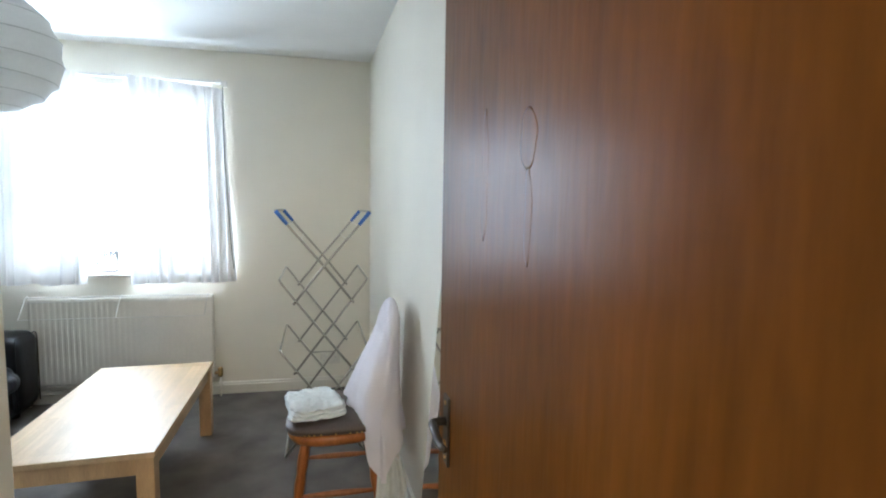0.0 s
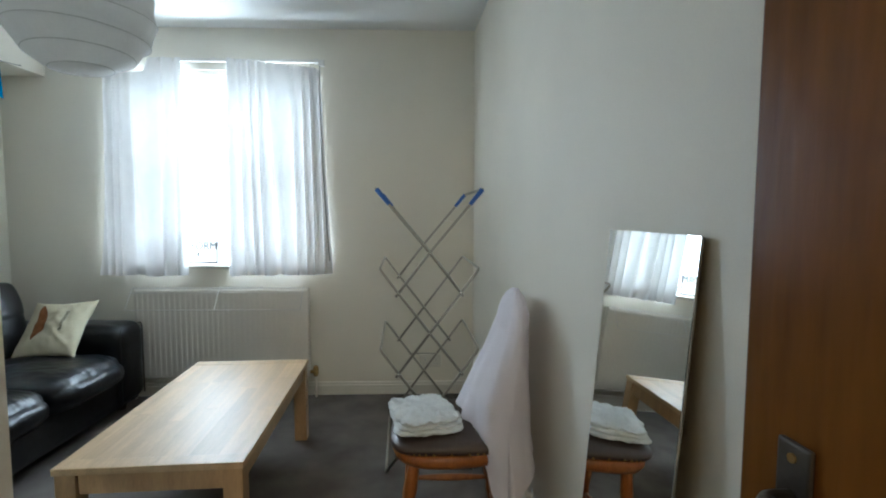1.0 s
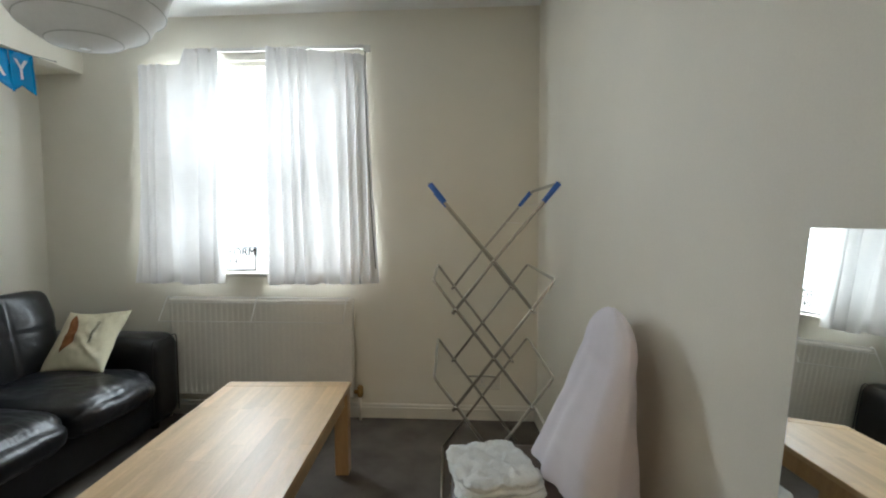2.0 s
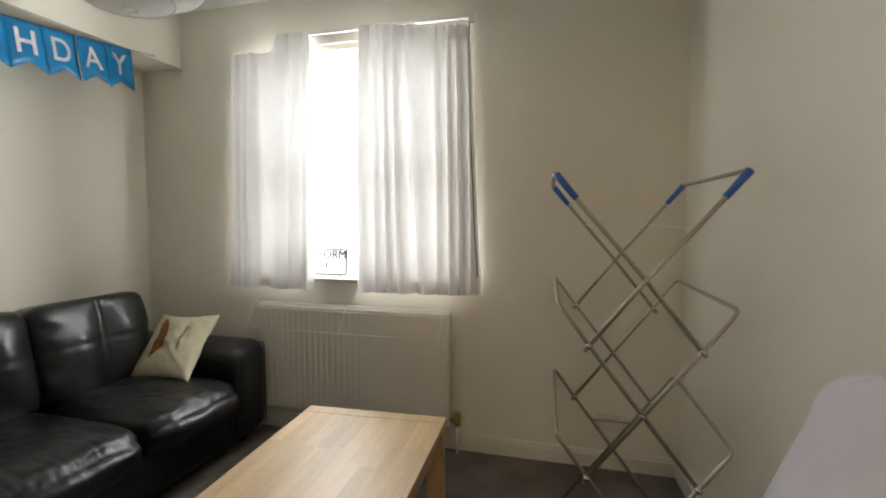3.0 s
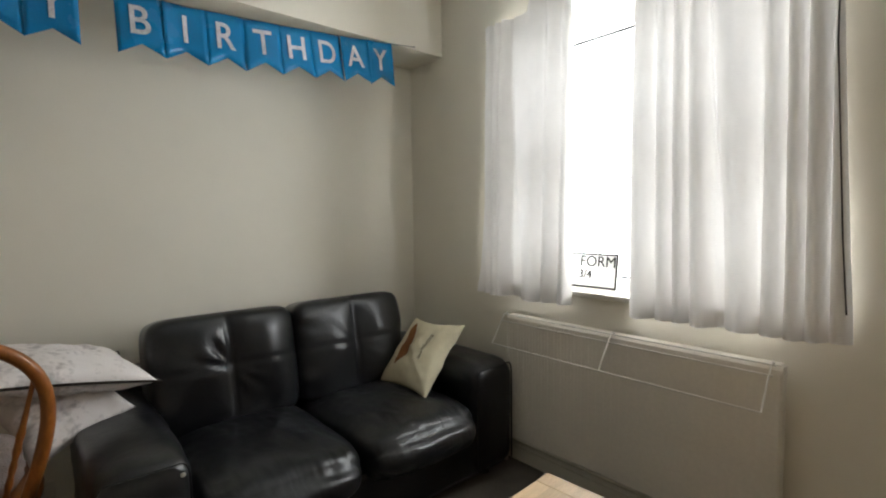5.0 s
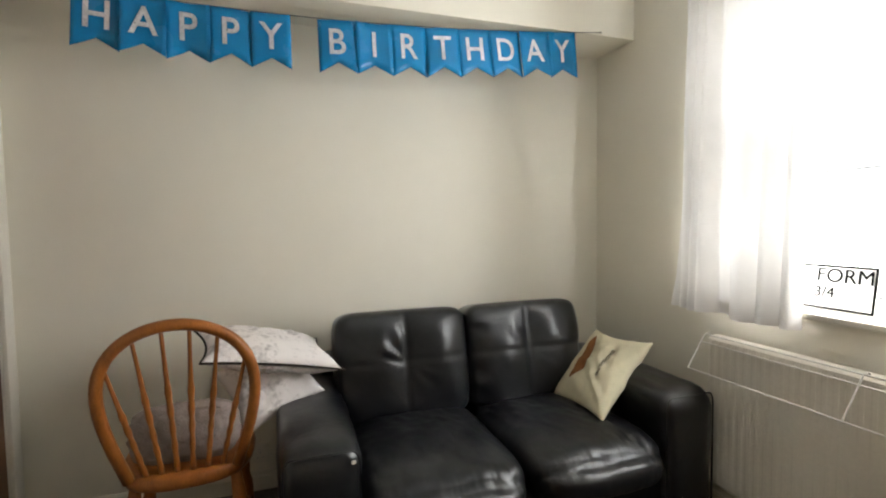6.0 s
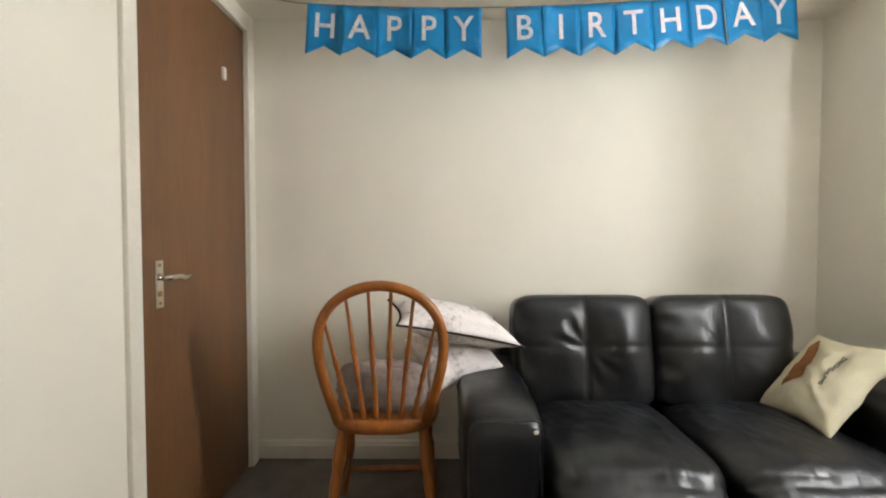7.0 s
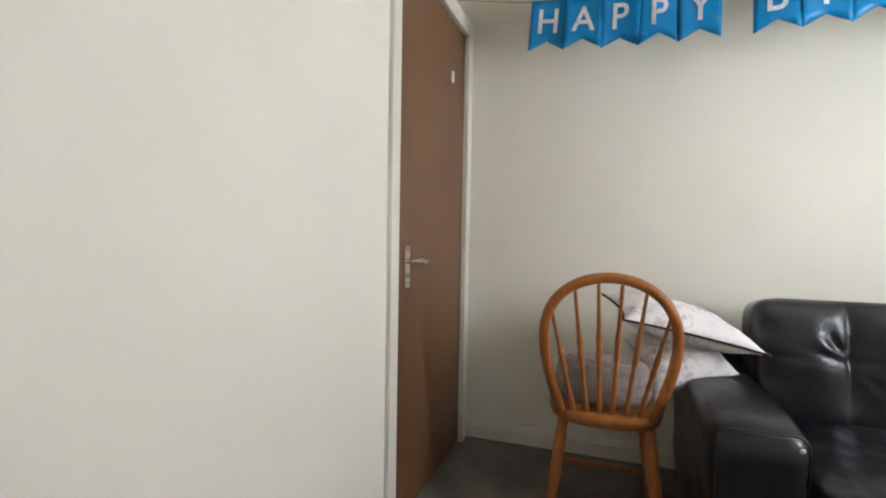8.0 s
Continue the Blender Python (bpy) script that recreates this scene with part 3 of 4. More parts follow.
for k in range(12):
    xa, ya, end = -TX + 2 * TX * k / 12, -TY + 0.0604, TY - 0.0604
    while ya < end - 0.01:
        yb = ya + random.uniform(0.26, 0.46)
        yb = end if end - yb < 0.15 else yb
        part("stave", boxed(xa + 0.0001, xa + TX / 6 - 0.0001, ya + 0.0001, yb - 0.0001, TZ - 0.0034, TZ, 0.0003), M_STAVE, top)
        ya = yb
for a in ((-TX, TX, -TY - 0.0008, -TY + 0.06), (-TX, TX, TY - 0.06, TY + 0.0008)):
    part("end_strip", boxed(a[0] - 0.0008, a[1] + 0.0008, a[2], a[3], TZ - 0.021, TZ + 0.0012, 0.003), M_BEECH, tab)
for sx in (-1, 1):
    for sy in (-1, 1):
        cx, cy = sx * (TX - 0.036), sy * (TY - 0.036)
        part("leg", boxed(cx - 0.031, cx + 0.031, cy - 0.031, cy + 0.031, 0, TZ - 0.0222, 0.003), M_BEECHLEG, tab)
for s in (-1, 1):
    part("apron", boxed(-TX + 0.068, TX - 0.068, s * (TY - 0.028) - 0.011, s * (TY - 0.028) + 0.011, TZ - 0.092, TZ - 0.0222, 0.002), M_BEECHLEG, tab)
    part("apron", boxed(s * (TX - 0.028) - 0.011, s * (TX - 0.028) + 0.011, -TY + 0.068, TY - 0.068, TZ - 0.092, TZ - 0.0222, 0.002), M_BEECHLEG, tab)


# ---- sofa ----
sofa = thing("sofa", pose(-2.5, 1.745, 0), "black leather two-seater sofa with wrinkled cushions", "sofa")


def crease(q, seed):
    return 0.006 * noise.noise(Vector((q.x * 3 + seed, q.y * 3, q.z * 3))) + 0.003 * noise.noise(Vector((q.x * 9, q.y * 9 + seed, q.z * 9)))


part("base", boxed(-0.44, 0.37, -0.775, 0.765, 0.05, 0.27, 0.02), M_LEATHER, sofa)
part("back_frame", boxed(-0.46, -0.30, -0.62, 0.60, 0.20, 0.62, 0.04), M_LEATHER, sofa, smooth=False)


def arm_shape(seed):
    def f(v, q):
        top = max(0, q.z)
        return v + Vector((0.0, 0.012 * q.y * top + crease(q, seed), 0.010 * top * (1 - q.y * q.y) + crease(q, seed + 3)))
    return f


for y, seed in ((-0.675, 1.0), (0.665, 8.0)):
    bm = puff(0.43, 0.115, 0.245, 9, (26, 10, 16), arm_shape(seed))
    part("arm", moved(bm, pose(-0.025, y, 0.295)), M_LEATHER, sofa, smooth=True)
    pts = [(0.395, y + s * 0.108, z) for s, z in ((-1, 0.08), (-1, 0.50), (-0.9, 0.53), (0.9, 0.53), (1, 0.50), (1, 0.08))]
    part("piping", tube(bend(pts, 0.03), 0.0030, 6), M_LEATHER, sofa, "raised leather seam", True)


def seat_shape(seed):
    """Crowned seat cushion whose front is rolled over in a full round."""
    def f(v, q):
        up = 0.022 * max(0, 1 - q.y ** 2) * max(0, 1 - q.x ** 2) if q.z > 0 else 0
        roll, half = 0.115, 0.094
        u, h = (v.x - (0.375 - roll)) / roll, v.z / half
        x, z = v.x, v.z
        if u > 0:
            k = max(u, abs(h)) / max(1e-6, math.hypot(u, h))
            x, z = 0.375 - roll + u * k * roll, h * k * half
        w = 0.008 * abs(noise.noise(Vector((q.x * 2.0, q.y * 19 + seed, 1)))) * max(0, q.x - 0.35) * (q.z > -0.6)
        return Vector((x - 0.5 * w, v.y, z + up + crease(q, seed) - w))
    return f


for y, w, seed in ((-0.281, 0.274, 2.0), (0.270, 0.272, 12.0)):
    bm = puff(0.375, w, 0.094, 4.4, (44, 70, 14), seat_shape(seed))
    part("seat_cushion", moved(bm, pose(0.115, y, 0.312, 0, 0.8, 0)), M_LEATHER, sofa, smooth=True)


def back_shape(seed):
    """Stuffed back cushion with a cross of seams and creases running to the middle button."""
    def f(v, q):
        if q.x <= 0.2:
            return v
        y, z = q.y, q.z
        d = math.hypot(y, z * 0.9)
        ang = math.atan2(z, y)
        seam = 0.0045 * math.exp(-((y / 0.022) ** 2)) + 0.0035 * math.exp(-(((z - 0.08) / 0.045) ** 2))
        aim = math.exp(-((ang - 2.2) / 0.6) ** 2) + 0.35 * math.exp(-((ang + 0.9) / 0.7) ** 2)
        fold = 0.0105 * (1.0 if seed < 2 else 0.35) * aim * math.exp(-((d - 0.28) / 0.24) ** 2) * math.sin(11 * ang + seed + 2 * noise.noise(Vector((y * 2, z * 2, seed))))
        fold += 0.006 * math.exp(-((y + 0.86) / 0.12) ** 2) * math.sin(9 * z + 3 * noise.noise(Vector((z * 2, seed, 1))))
        lobe = 0.028 * max(0, 1 - (2 * abs(y) - 1) ** 2) * max(0, 1 - z * z) ** 0.5
        out = lobe + 0.018 * (1 - y * y) * (1 - z * z) - seam + fold + 0.012 * noise.noise(Vector((y * 2 + seed, z * 2, 0.5)))
        return v + Vector((out, 0, 0))
    return f


for y, w, seed in ((-0.292, 0.282, 1.0), (0.268, 0.283, 4.0)):
    bm = puff(0.095, w, 0.225, 8, (10, 44, 40), back_shape(seed))
    part("back_cushion", moved(bm, pose(-0.215, y, 0.592, 0, -10, 0)), M_LEATHER, sofa, smooth=True)
    for s in (-1, 1):
        pts = [(-0.122 + 0.030 * (1 - (k - 2) ** 2 / 5), y + s * (0.02 + 0.055 * k), 0.615 + 0.004 * math.sin(k + seed)) for k in range(5)]
        part("stitching", tube(pts, 0.0025, 5), M_PRINT, sofa)
bm = puff(0.003, 0.007, 0.006, 3.0, (6, 8, 8))
part("worn_patch", moved(bm, pose(0.398, -0.585, 0.497)), M_SOCKET, sofa, "pale worn spot on the arm's corner", True)
for y, w in ((-0.281, 0.15), (0.270, 0.16)):
    pts = [(0.10 + 0.012 * math.sin(2 * k), y + w * (k / 6 - 0.5), 0.4175 + 0.004 * math.sin(math.pi * k / 6)) for k in range(7)]
    part("stitching", tube(pts, 0.0022, 5), M_PRINT, sofa)
for x in (-0.38, 0.30):
    for y in (-0.70, 0.69):
        part("foot", tube([(x, y, 0), (x, y, 0.055)], [0.022, 0.028], 10), M_PRINT, sofa)


# ---- cushions and pillows ----
cu = thing("cushion", Matrix.Translation((0, 0, 0)), "cream canvas cushion with a brown print leaning on the sofa arm", "cushion")
part("cover", pillow(0.192, 0.180, 0.066, 2.0), M_CREAM, cu, smooth=True)


def long_shape(s):
    u = -0.78 + 1.35 * s
    mid = -0.42 + 0.17 * math.sin(3.0 * s - 0.4)
    half = 0.155 * (1 - abs(2 * s - 1) ** 3) + 0.01
    return u, mid - half, mid + half


part("print", pillow_patch(long_shape, 0.192, 0.180, 0.066, 2.0), M_BROWN, cu, "long brown printed shape", True)


def flat_word(text, size):
    bm = letters(text, size, 0.0006)
    bmesh.ops.rotate(bm, matrix=Matrix.Rotation(radians(-90), 3, "X"), verts=bm.verts[:])
    return bm


bm = flat_word("DACHSHUND", 0.021)
for v in bm.verts:
    v.co.y += 0.070
    v.co.x -= 0.02
    u, w = v.co.x / 0.192, v.co.y / 0.180
    v.co.z += pillow_point(u, w, 0.192, 0.180, 0.066, 1, 2.0).z + 0.003
part("lettering", bm, M_PRINT, cu, "dark printed word")


def placed(centre, ax, ay):
    """A pose at centre whose x axis points along ax and whose y axis lies nearest to ay."""
    x = Vector(ax).normalized()
    z = x.cross(Vector(ay)).normalized()
    y = z.cross(x)
    return Matrix.Translation(centre) @ Matrix((x, y, z)).transposed().to_4x4()


cu.matrix_world = placed((-2.435, 2.250, 0.545), (0.06, -0.68, -0.72), (1.0, 0.05, 0.06))

up = thing("pillow", placed((-2.630, 0.920, 0.722), (-0.10, 0.46, -0.10), (-0.94, -0.22, 0.10)), "white printed pillow with dark piping lying on the sofa arm", "pillow")
part("cover", pillow(0.240, 0.190, 0.066, 9.0), M_WHITEPIL, up, smooth=True)
n = 18
rim = [(2 * k / n - 1, -1) for k in range(n)] + [(1, 2 * k / n - 1) for k in range(n)] + [(1 - 2 * k / n, 1) for k in range(n)] + [(-1, 1 - 2 * k / n) for k in range(n)]
part("piping", tube([pillow_point(u, v, 0.242, 0.192, 0.066, 1, 9.0) for u, v in rim], 0.0042, 6, closed=True), M_PRINT, up, "dark piped edge", True)
low = thing("pillow", placed((-2.60, 0.925, 0.605), (-0.25, 0.80, 0.30), (-0.55, -0.35, 0.75)), "white printed pillow wedged between chair and sofa arm", "pillow")
part("cover", pillow(0.155, 0.135, 0.055, 21.0), M_WHITEPIL, low, smooth=True)
fur = thing("plush_cushion", placed((-2.475, 0.665, 0.512), (0.05, 1.0, 0.02), (-0.25, 0.0, 0.95)), "soft grey-pink plush cushion on the wooden chair", "cushion")


def fur_shape(v, q):
    return v * (1 + 0.07 * noise.noise(q * 4)) + Vector((0, 0, 0.008 * noise.noise(q * 14)))


part("cover", puff(0.165, 0.095, 0.05, 3.4, (28, 22, 8), fur_shape), M_FUR, fur, smooth=True)


# ---- wooden chairs ----
def turned(p, q, radii, n=10):
    """A turned rod from p to q with the given radii at even steps."""
    p, q = Vector(p), Vector(q)
    m = len(radii) - 1
    return tube([p.lerp(q, i / m) for i in range(m + 1)], radii, n)


def seat_disc(w, d, z0, z1, mat_depth=0.0):
    """A saddle seat, wider at the front (local +y)."""
    bm = bmesh.new()
    rings, n = [], 40
    for z, k in ((z0, 0.90), (z0 + 0.006, 0.97), ((z0 + z1) / 2, 1.0), (z1 - 0.006, 0.985), (z1, 0.95), (z1 - mat_depth, 0.55), (z1 - mat_depth * 1.2, 0.2)):
        ring = []
        for i in range(n):
            a = 2 * math.pi * i / n
            c, s = math.cos(a), math.sin(a)
            c, s = math.copysign(abs(c) ** 0.72, c), math.copysign(abs(s) ** 0.72, s)
            ring.append(bm.verts.new((c * w * k * (1 + 0.06 * s), s * d * k, z)))
        rings.append(ring)
    for a, b in zip(rings, rings[1:]):
        for i in range(n):
            bm.faces.new((a[i], a[(i + 1) % n], b[(i + 1) % n], b[i]))
    bm.faces.new(rings[0][::-1])
    bm.faces.new(rings[-1])
    return bm


LEG = [0.012, 0.014, 0.017, 0.019, 0.016, 0.020, 0.022, 0.018, 0.023, 0.022, 0.019, 0.017]


def chair_legs(ch, w, d, z, mat):
    """Four splayed turned legs with stretchers between them."""
    ends = {}
    for sx in (-1, 1):
        for sy in (-1, 1):
            foot, top = Vector((sx * (w + 0.045), sy * (d + 0.05), 0)), Vector((sx * w, sy * d, z))
            ends[sx, sy] = (foot, top)
            part("leg", turned(foot, top, LEG), mat, ch, smooth=True)
    at = lambda key, t: ends[key][0].lerp(ends[key][1], t)
    rod = [0.008, 0.010, 0.013, 0.014, 0.013, 0.010, 0.008]
    for a, b, t in (((-1, -1), (-1, 1), 0.40), ((1, -1), (1, 1), 0.40), ((-1, -1), (1, -1), 0.24), ((-1, 1), (1, 1), 0.28)):
        part("stretcher", turned(at(a, t), at(b, t), rod), mat, ch, smooth=True)


def hoop_at(t, w, z0, z1, y0, lean):
    """A point of the bowed back: t runs from one foot of the bow over its top to the other."""
    a = math.pi * t
    h = math.sin(a) ** 0.62 if 0 < t < 1 else 0.0
    x = -math.cos(a) * w
    x *= 1 - 0.44 * (1 - h) ** 1.3
    if abs(math.cos(a)) > 0:
        x = math.copysign(min(abs(x) * 1.12, w), x)
    return Vector((x, y0 - lean * h, z0 + (z1 - z0) * h))


def hoop_chair(m, label, group):
    """Bow-back chair; local +y is its front."""
    ch = thing("wooden_chair", m, label, "chair", group)
    part("seat", seat_disc(0.198, 0.198, 0.393, 0.440, 0.008), M_PINE, ch, smooth=True)
    chair_legs(ch, 0.140, 0.125, 0.396, M_PINE)
    steps = 40
    hp = [hoop_at(k / steps, 0.238, 0.432, 0.905, -0.155, 0.075) for k in range(steps + 1)]
    part("back_bow", tube(hp, 0.0175, 10), M_PINE, ch, "bent wooden bow", True)
    for k in range(6):
        f = (k - 2.5) / 2.5
        foot = Vector((f * 0.105, -0.150, 0.436))
        tx = f * 0.185
        top = min(hp[2:-2], key=lambda p: abs(p.x - tx) - 2 * (p.z - 0.7 if p.z < 0.7 else 0) + (1 if p.z < 0.66 else 0))
        rad = [0.008, 0.009, 0.007, 0.0095, 0.007, 0.0095, 0.007, 0.0105, 0.0085, 0.0105, 0.0075, 0.007, 0.0065, 0.006, 0.006, 0.006, 0.0055]
        part("spindle", turned(foot, Vector((tx, top.y, top.z)), rad, 8), M_PINE, ch, smooth=True)
    return ch


hoop_chair(pose(-2.505, 0.675, 0, 0, 0, 92), "orange varnished wooden bow-back chair beside the sofa", "chairs")

CH = pose(-0.215, 1.165, 0, 0, 0, 90)
ch = thing("upholstered_chair", CH, "wooden chair with a studded brown padded seat", "chair", "chairs")
bm = puff(0.210, 0.205, 0.022, 4.5, (22, 22, 6), lambda v, q: v + Vector((0, 0, 0.014 * (1 - q.x ** 2) * (1 - q.y ** 2) if q.z > 0 else 0)))
part("seat", moved(bm, pose(0, 0.01, 0.446)), M_PADDED, ch, "padded brown vinyl seat", True)
part("seat_rail", seat_disc(0.218, 0.214, 0.386, 0.432), M_PINE, ch, "curved varnished rail", True)
chair_legs(ch, 0.130, 0.130, 0.394, M_PINE)
nail = None
for k in range(64):
    a = 2 * math.pi * k / 64
    c, sn = math.cos(a), math.sin(a)
    c, sn = math.copysign(abs(c) ** 0.55, c), math.copysign(abs(sn) ** 0.55, sn)
    if nail is None:
        bm = bmesh.new()
        bmesh.ops.create_icosphere(bm, subdivisions=1, radius=0.0048)
        nail = part("nail_head", bm, M_BRASS, ch, smooth=True)
        stud = nail
    else:
        stud = new("nail_head", nail.data)
        stud.parent = ch
    stud.location = (0.211 * c, 0.206 * sn + 0.008, 0.438)
hp = [hoop_at(k / 30, 0.150, 0.415, 0.898, -0.185, 0.035) for k in range(31)]
part("back_bow", tube(hp, 0.014, 10), M_PINE, ch, smooth=True)
for k in range(4):
    f = (k - 1.5) / 1.5
    part("spindle", turned((f * 0.08, -0.18, 0.418), (f * 0.10, -0.215, 0.865 - 0.03 * f * f), [0.007, 0.009, 0.008, 0.006], 8), M_PINE, ch, smooth=True)


# towel thrown over the chair back, a tent of cloth with folds
def drape(label, name, m, top, mat, foot, seed):
    tw = thing(name, m, label, "towel")
    bm = bmesh.new()
    n, rows, inv = 120, 46, m.inverted()
    grid = []
    for j in range(rows + 1):
        t = j / rows
        ring = []
        for i in range(n):
            a = 2 * math.pi * i / n
            c, s = math.cos(a), math.sin(a)
            zb = foot(a)
            z = top - (top - zb) * t ** 1.25
            d = top - z
            u = min(1, d / 0.127)
            h = (1 - (1 - u) ** 2) ** 0.56
            low = max(0, d - 0.127)
            b = 0.200 * h + 0.20 * low
            depth = (0.046 * h + 0.297 * low) if s > 0 else (0.050 * h + 0.16 * low)
            grow = min(1, max(0, d - 0.10) / 0.36)
            fold = 0.5 * noise.noise(Vector((c * 2.4 + seed, s * 2.4, t * 0.7))) + 0.45 * math.sin(7 * a + 2.6 * math.sin(2 * a + seed) + 1.2 * t) * (0.7 + 0.6 * noise.noise(Vector((c * 1.5, s * 1.5, seed + 9))))
            corner = math.exp(-((a - 2.45) / 0.30) ** 2)
            x = b * c * (1 + grow * (0.10 * fold + 0.04 * corner)) + 0.02
            y = depth * s * (1 + grow * (0.22 * fold - 0.10 * corner * max(0, d - 0.4) / 0.2)) + 0.141 * min(d, 0.47)
            y -= 0.13 * min(1, max(0, d - 0.36) / 0.22) * max(0, -c) * max(0, s) ** 0.5
            y += -0.233 + 0.005 * noise.noise(Vector((c * 3, s * 3, t * 5 + seed)))
            zz = z + (0.005 * noise.noise(Vector((c * 2, s * 2, seed))) if j else 0) + 0.004 * grow * noise.noise(Vector((c * 7, s * 7, t * 9)))
            w = m @ Vector((x, y, zz))
            w.x = min(w.x, xe(w.y) - 0.012)
            ring.append(bm.verts.new(inv @ w))
        grid.append(ring)
    for p, q in zip(grid, grid[1:]):
        for i in range(n):
            bm.faces.new((p[i], p[(i + 1) % n], q[(i + 1) % n], q[i]))
    bmesh.ops.remove_doubles(bm, verts=grid[0], dist=0.0005)
    part("cloth", bm, mat, tw, smooth=True)
    return tw


def towel_foot(a):
    """Height of the hem: on the seat in front, hanging low past the seat's side, shorter along the wall."""
    def ease(x):
        x = min(1, max(0, x))
        return x * x * (3 - 2 * x)
    front = 1 - ease((a - 1.95) / 0.55) if a < math.pi else 0
    front *= ease((a - 0.5) / 0.5)
    side = math.exp(-((a - 2.95) / 0.55) ** 2)
    return 0.484 * front + (1 - front) * (0.36 - 0.12 * side + 0.012 * math.sin(5 * a))


drape("pale lilac bath towel draped over the chair back", "towel", CH, 0.942, M_TOWEL, towel_foot, 3.0)

hang = thing("white_cloth", Matrix.Translation((-0.008, 0.945, 0)), "thin white cloth hanging below the towel on the chair", "cloth")
bm = bmesh.new()
rows = []
for j in range(13):
    t = j / 12
    rows.append([bm.verts.new(((i / 20 - 0.5) * (0.10 + 0.07 * t) + 0.01 * math.sin(3 * t), 0.018 * math.sin(i * 0.95 + t) - 0.02 * t + 0.35 * (i / 20 - 0.5) * 0.16, 0.31 - 0.27 * t + 0.02 * math.sin(i * 0.5) * t)) for i in range(21)])
for a, b in zip(rows, rows[1:]):
    for i in range(20):
        bm.faces.new((a[i], a[i + 1], b[i + 1], b[i]))
sheet = part("sheet", bm, M_LACE, hang, smooth=True)
so = sheet.modifiers.new("thickness", "SOLIDIFY")
so.thickness, so.offset = 0.003, 0

fold = thing("folded_cloth", CH @ pose(-0.035, 0.095, 0.487, 0, 0, 14), "white folded cotton cloths stacked on the padded chair", "cloth")
for k, (z, w) in enumerate(((0.0, 1.0), (0.013, 0.97), (0.026, 0.93))):
    def lay(v, q, k=k):
        rough = 0.010 * noise.noise(Vector((q.x * 4, q.y * 4, k))) + 0.007 * abs(noise.noise(Vector((q.x * 10, q.y * 10, k + 3)))) + 0.003 * noise.noise(Vector((q.x * 24, q.y * 24, k)))
        return v + Vector((0.010 * noise.noise(q * 3 + Vector((k * 5, 0, 0))), 0.010 * noise.noise(q * 3 + Vector((0, k * 7, 2))), rough * (1.0 if k == 2 else 0.5)))
    bm = puff(0.132 * w, 0.114 * w, 0.0075, 7, (44, 40, 4), lay)
    part("layer", moved(bm, pose(0.005 * k, 0.003 * k, z, 0, 0, 4 * k - 4)), M_LACE, fold, smooth=True)

# ---- leaning mirror ----
my0, my1 = 0.235, 0.575
foot, head = Vector((0.052, (my0 + my1) / 2, 0.0)), Vector((xe(0.40) - 0.012, (my0 + my1) / 2, 1.176))
mirror = thing("mirror", placed(foot, (0.072, -1, 0), head - foot), "tall frameless mirror leaning against the wall", "mirror")
L, hw = (head - foot).length, (my1 - my0) / 2
part("glass", boxed(-hw, hw, 0.0, L, 0.0, 0.0045, 0.0012), M_MIRROR, mirror, "bare mirror glass")
part("backing", boxed(-hw + 0.004, hw - 0.004, 0.002, L - 0.002, -0.0035, -0.0005), M_HARDBOARD, mirror, "brown hardboard backing")

# ---- folding tower airer ----
air = thing("clothes_airer", pose(-0.308, 1.964, 0, 0, 0, 2.9), "folding steel tower clothes airer with blue plastic ends", "airer")
HD, WT, WJ, WW2 = 0.312, 0.243, 0.144, 0.227
ZT, ZX, ZJ, ZW = 1.322, 1.033, (0.848, 0.472), 0.112


def looped(sx, side, r=0.0062):
    """One bent tube of the tower: up one side, across with rounded corners, and down the other."""
    h = HD + 0.006 * sx
    pts = [(x, -h, z) for x, z in side] + [(x, h, z) for x, z in side[::-1]]
    return tube(bend(pts, 0.030, 5), r, 8)


for sx in (-1, 1):
    part("loop", looped(sx, [(-sx * (WJ + 0.012), ZJ[0] - 0.016), (0.0, ZX), (sx * WT, ZT)], 0.0066), M_STEEL, air, smooth=True)
    for za, zb, xb in ((ZJ[0], ZJ[1] - 0.014, -sx * (WJ + 0.012)), (ZJ[1], 0.0066, -sx * 0.205)):
        part("loop", looped(sx, [(xb, zb), (sx * WJ, za), (sx * WW2, za + ZW)]), M_STEEL, air, smooth=True)
    for sy in (-1, 1):
        yy = sy * (HD + 0.006 * sx)
        part("end_sleeve", tube([(sx * (WT - 0.004), yy * 0.985, ZT - 0.002), (sx * (WT - 0.060), yy, ZT - 0.070)], [0.0112, 0.0092], 10), M_BLUE, air, "blue plastic sleeve", True)
for sy in (-1, 1):
    y = sy * HD
    for z in ZJ:
        for sx in (-1, 1):
            part("joint", tube([(sx * WJ, y - 0.014, z), (sx * WJ, y + 0.014, z)], 0.0082, 8), M_CHROME, air, smooth=True)
    for z in (ZX, 0.660, 0.283):
        part("joint", tube([(0, y - 0.012, z), (0, y + 0.012, z)], 0.0068, 8), M_CHROME, air, smooth=True)
for sx in (-1, 1):
    for t in (0.26, 0.52):
        part("line", tube([(sx * WT * (1 - t), -HD, ZT - 0.29 * t), (sx * WT * (1 - t), HD, ZT - 0.29 * t)], 0.0014, 5), M_WIRE, air)
    part("foot_rod", tube([(sx * 0.205, -HD, 0.0066), (sx * 0.205, HD, 0.0066)], 0.006, 8), M_STEEL, air, smooth=True)
part("cross_rod", tube([(-0.076, HD, 0.384), (0.0, HD - 0.004, 0.386), (0.076, HD, 0.380)], 0.0045, 8), M_STEEL, air, smooth=True)

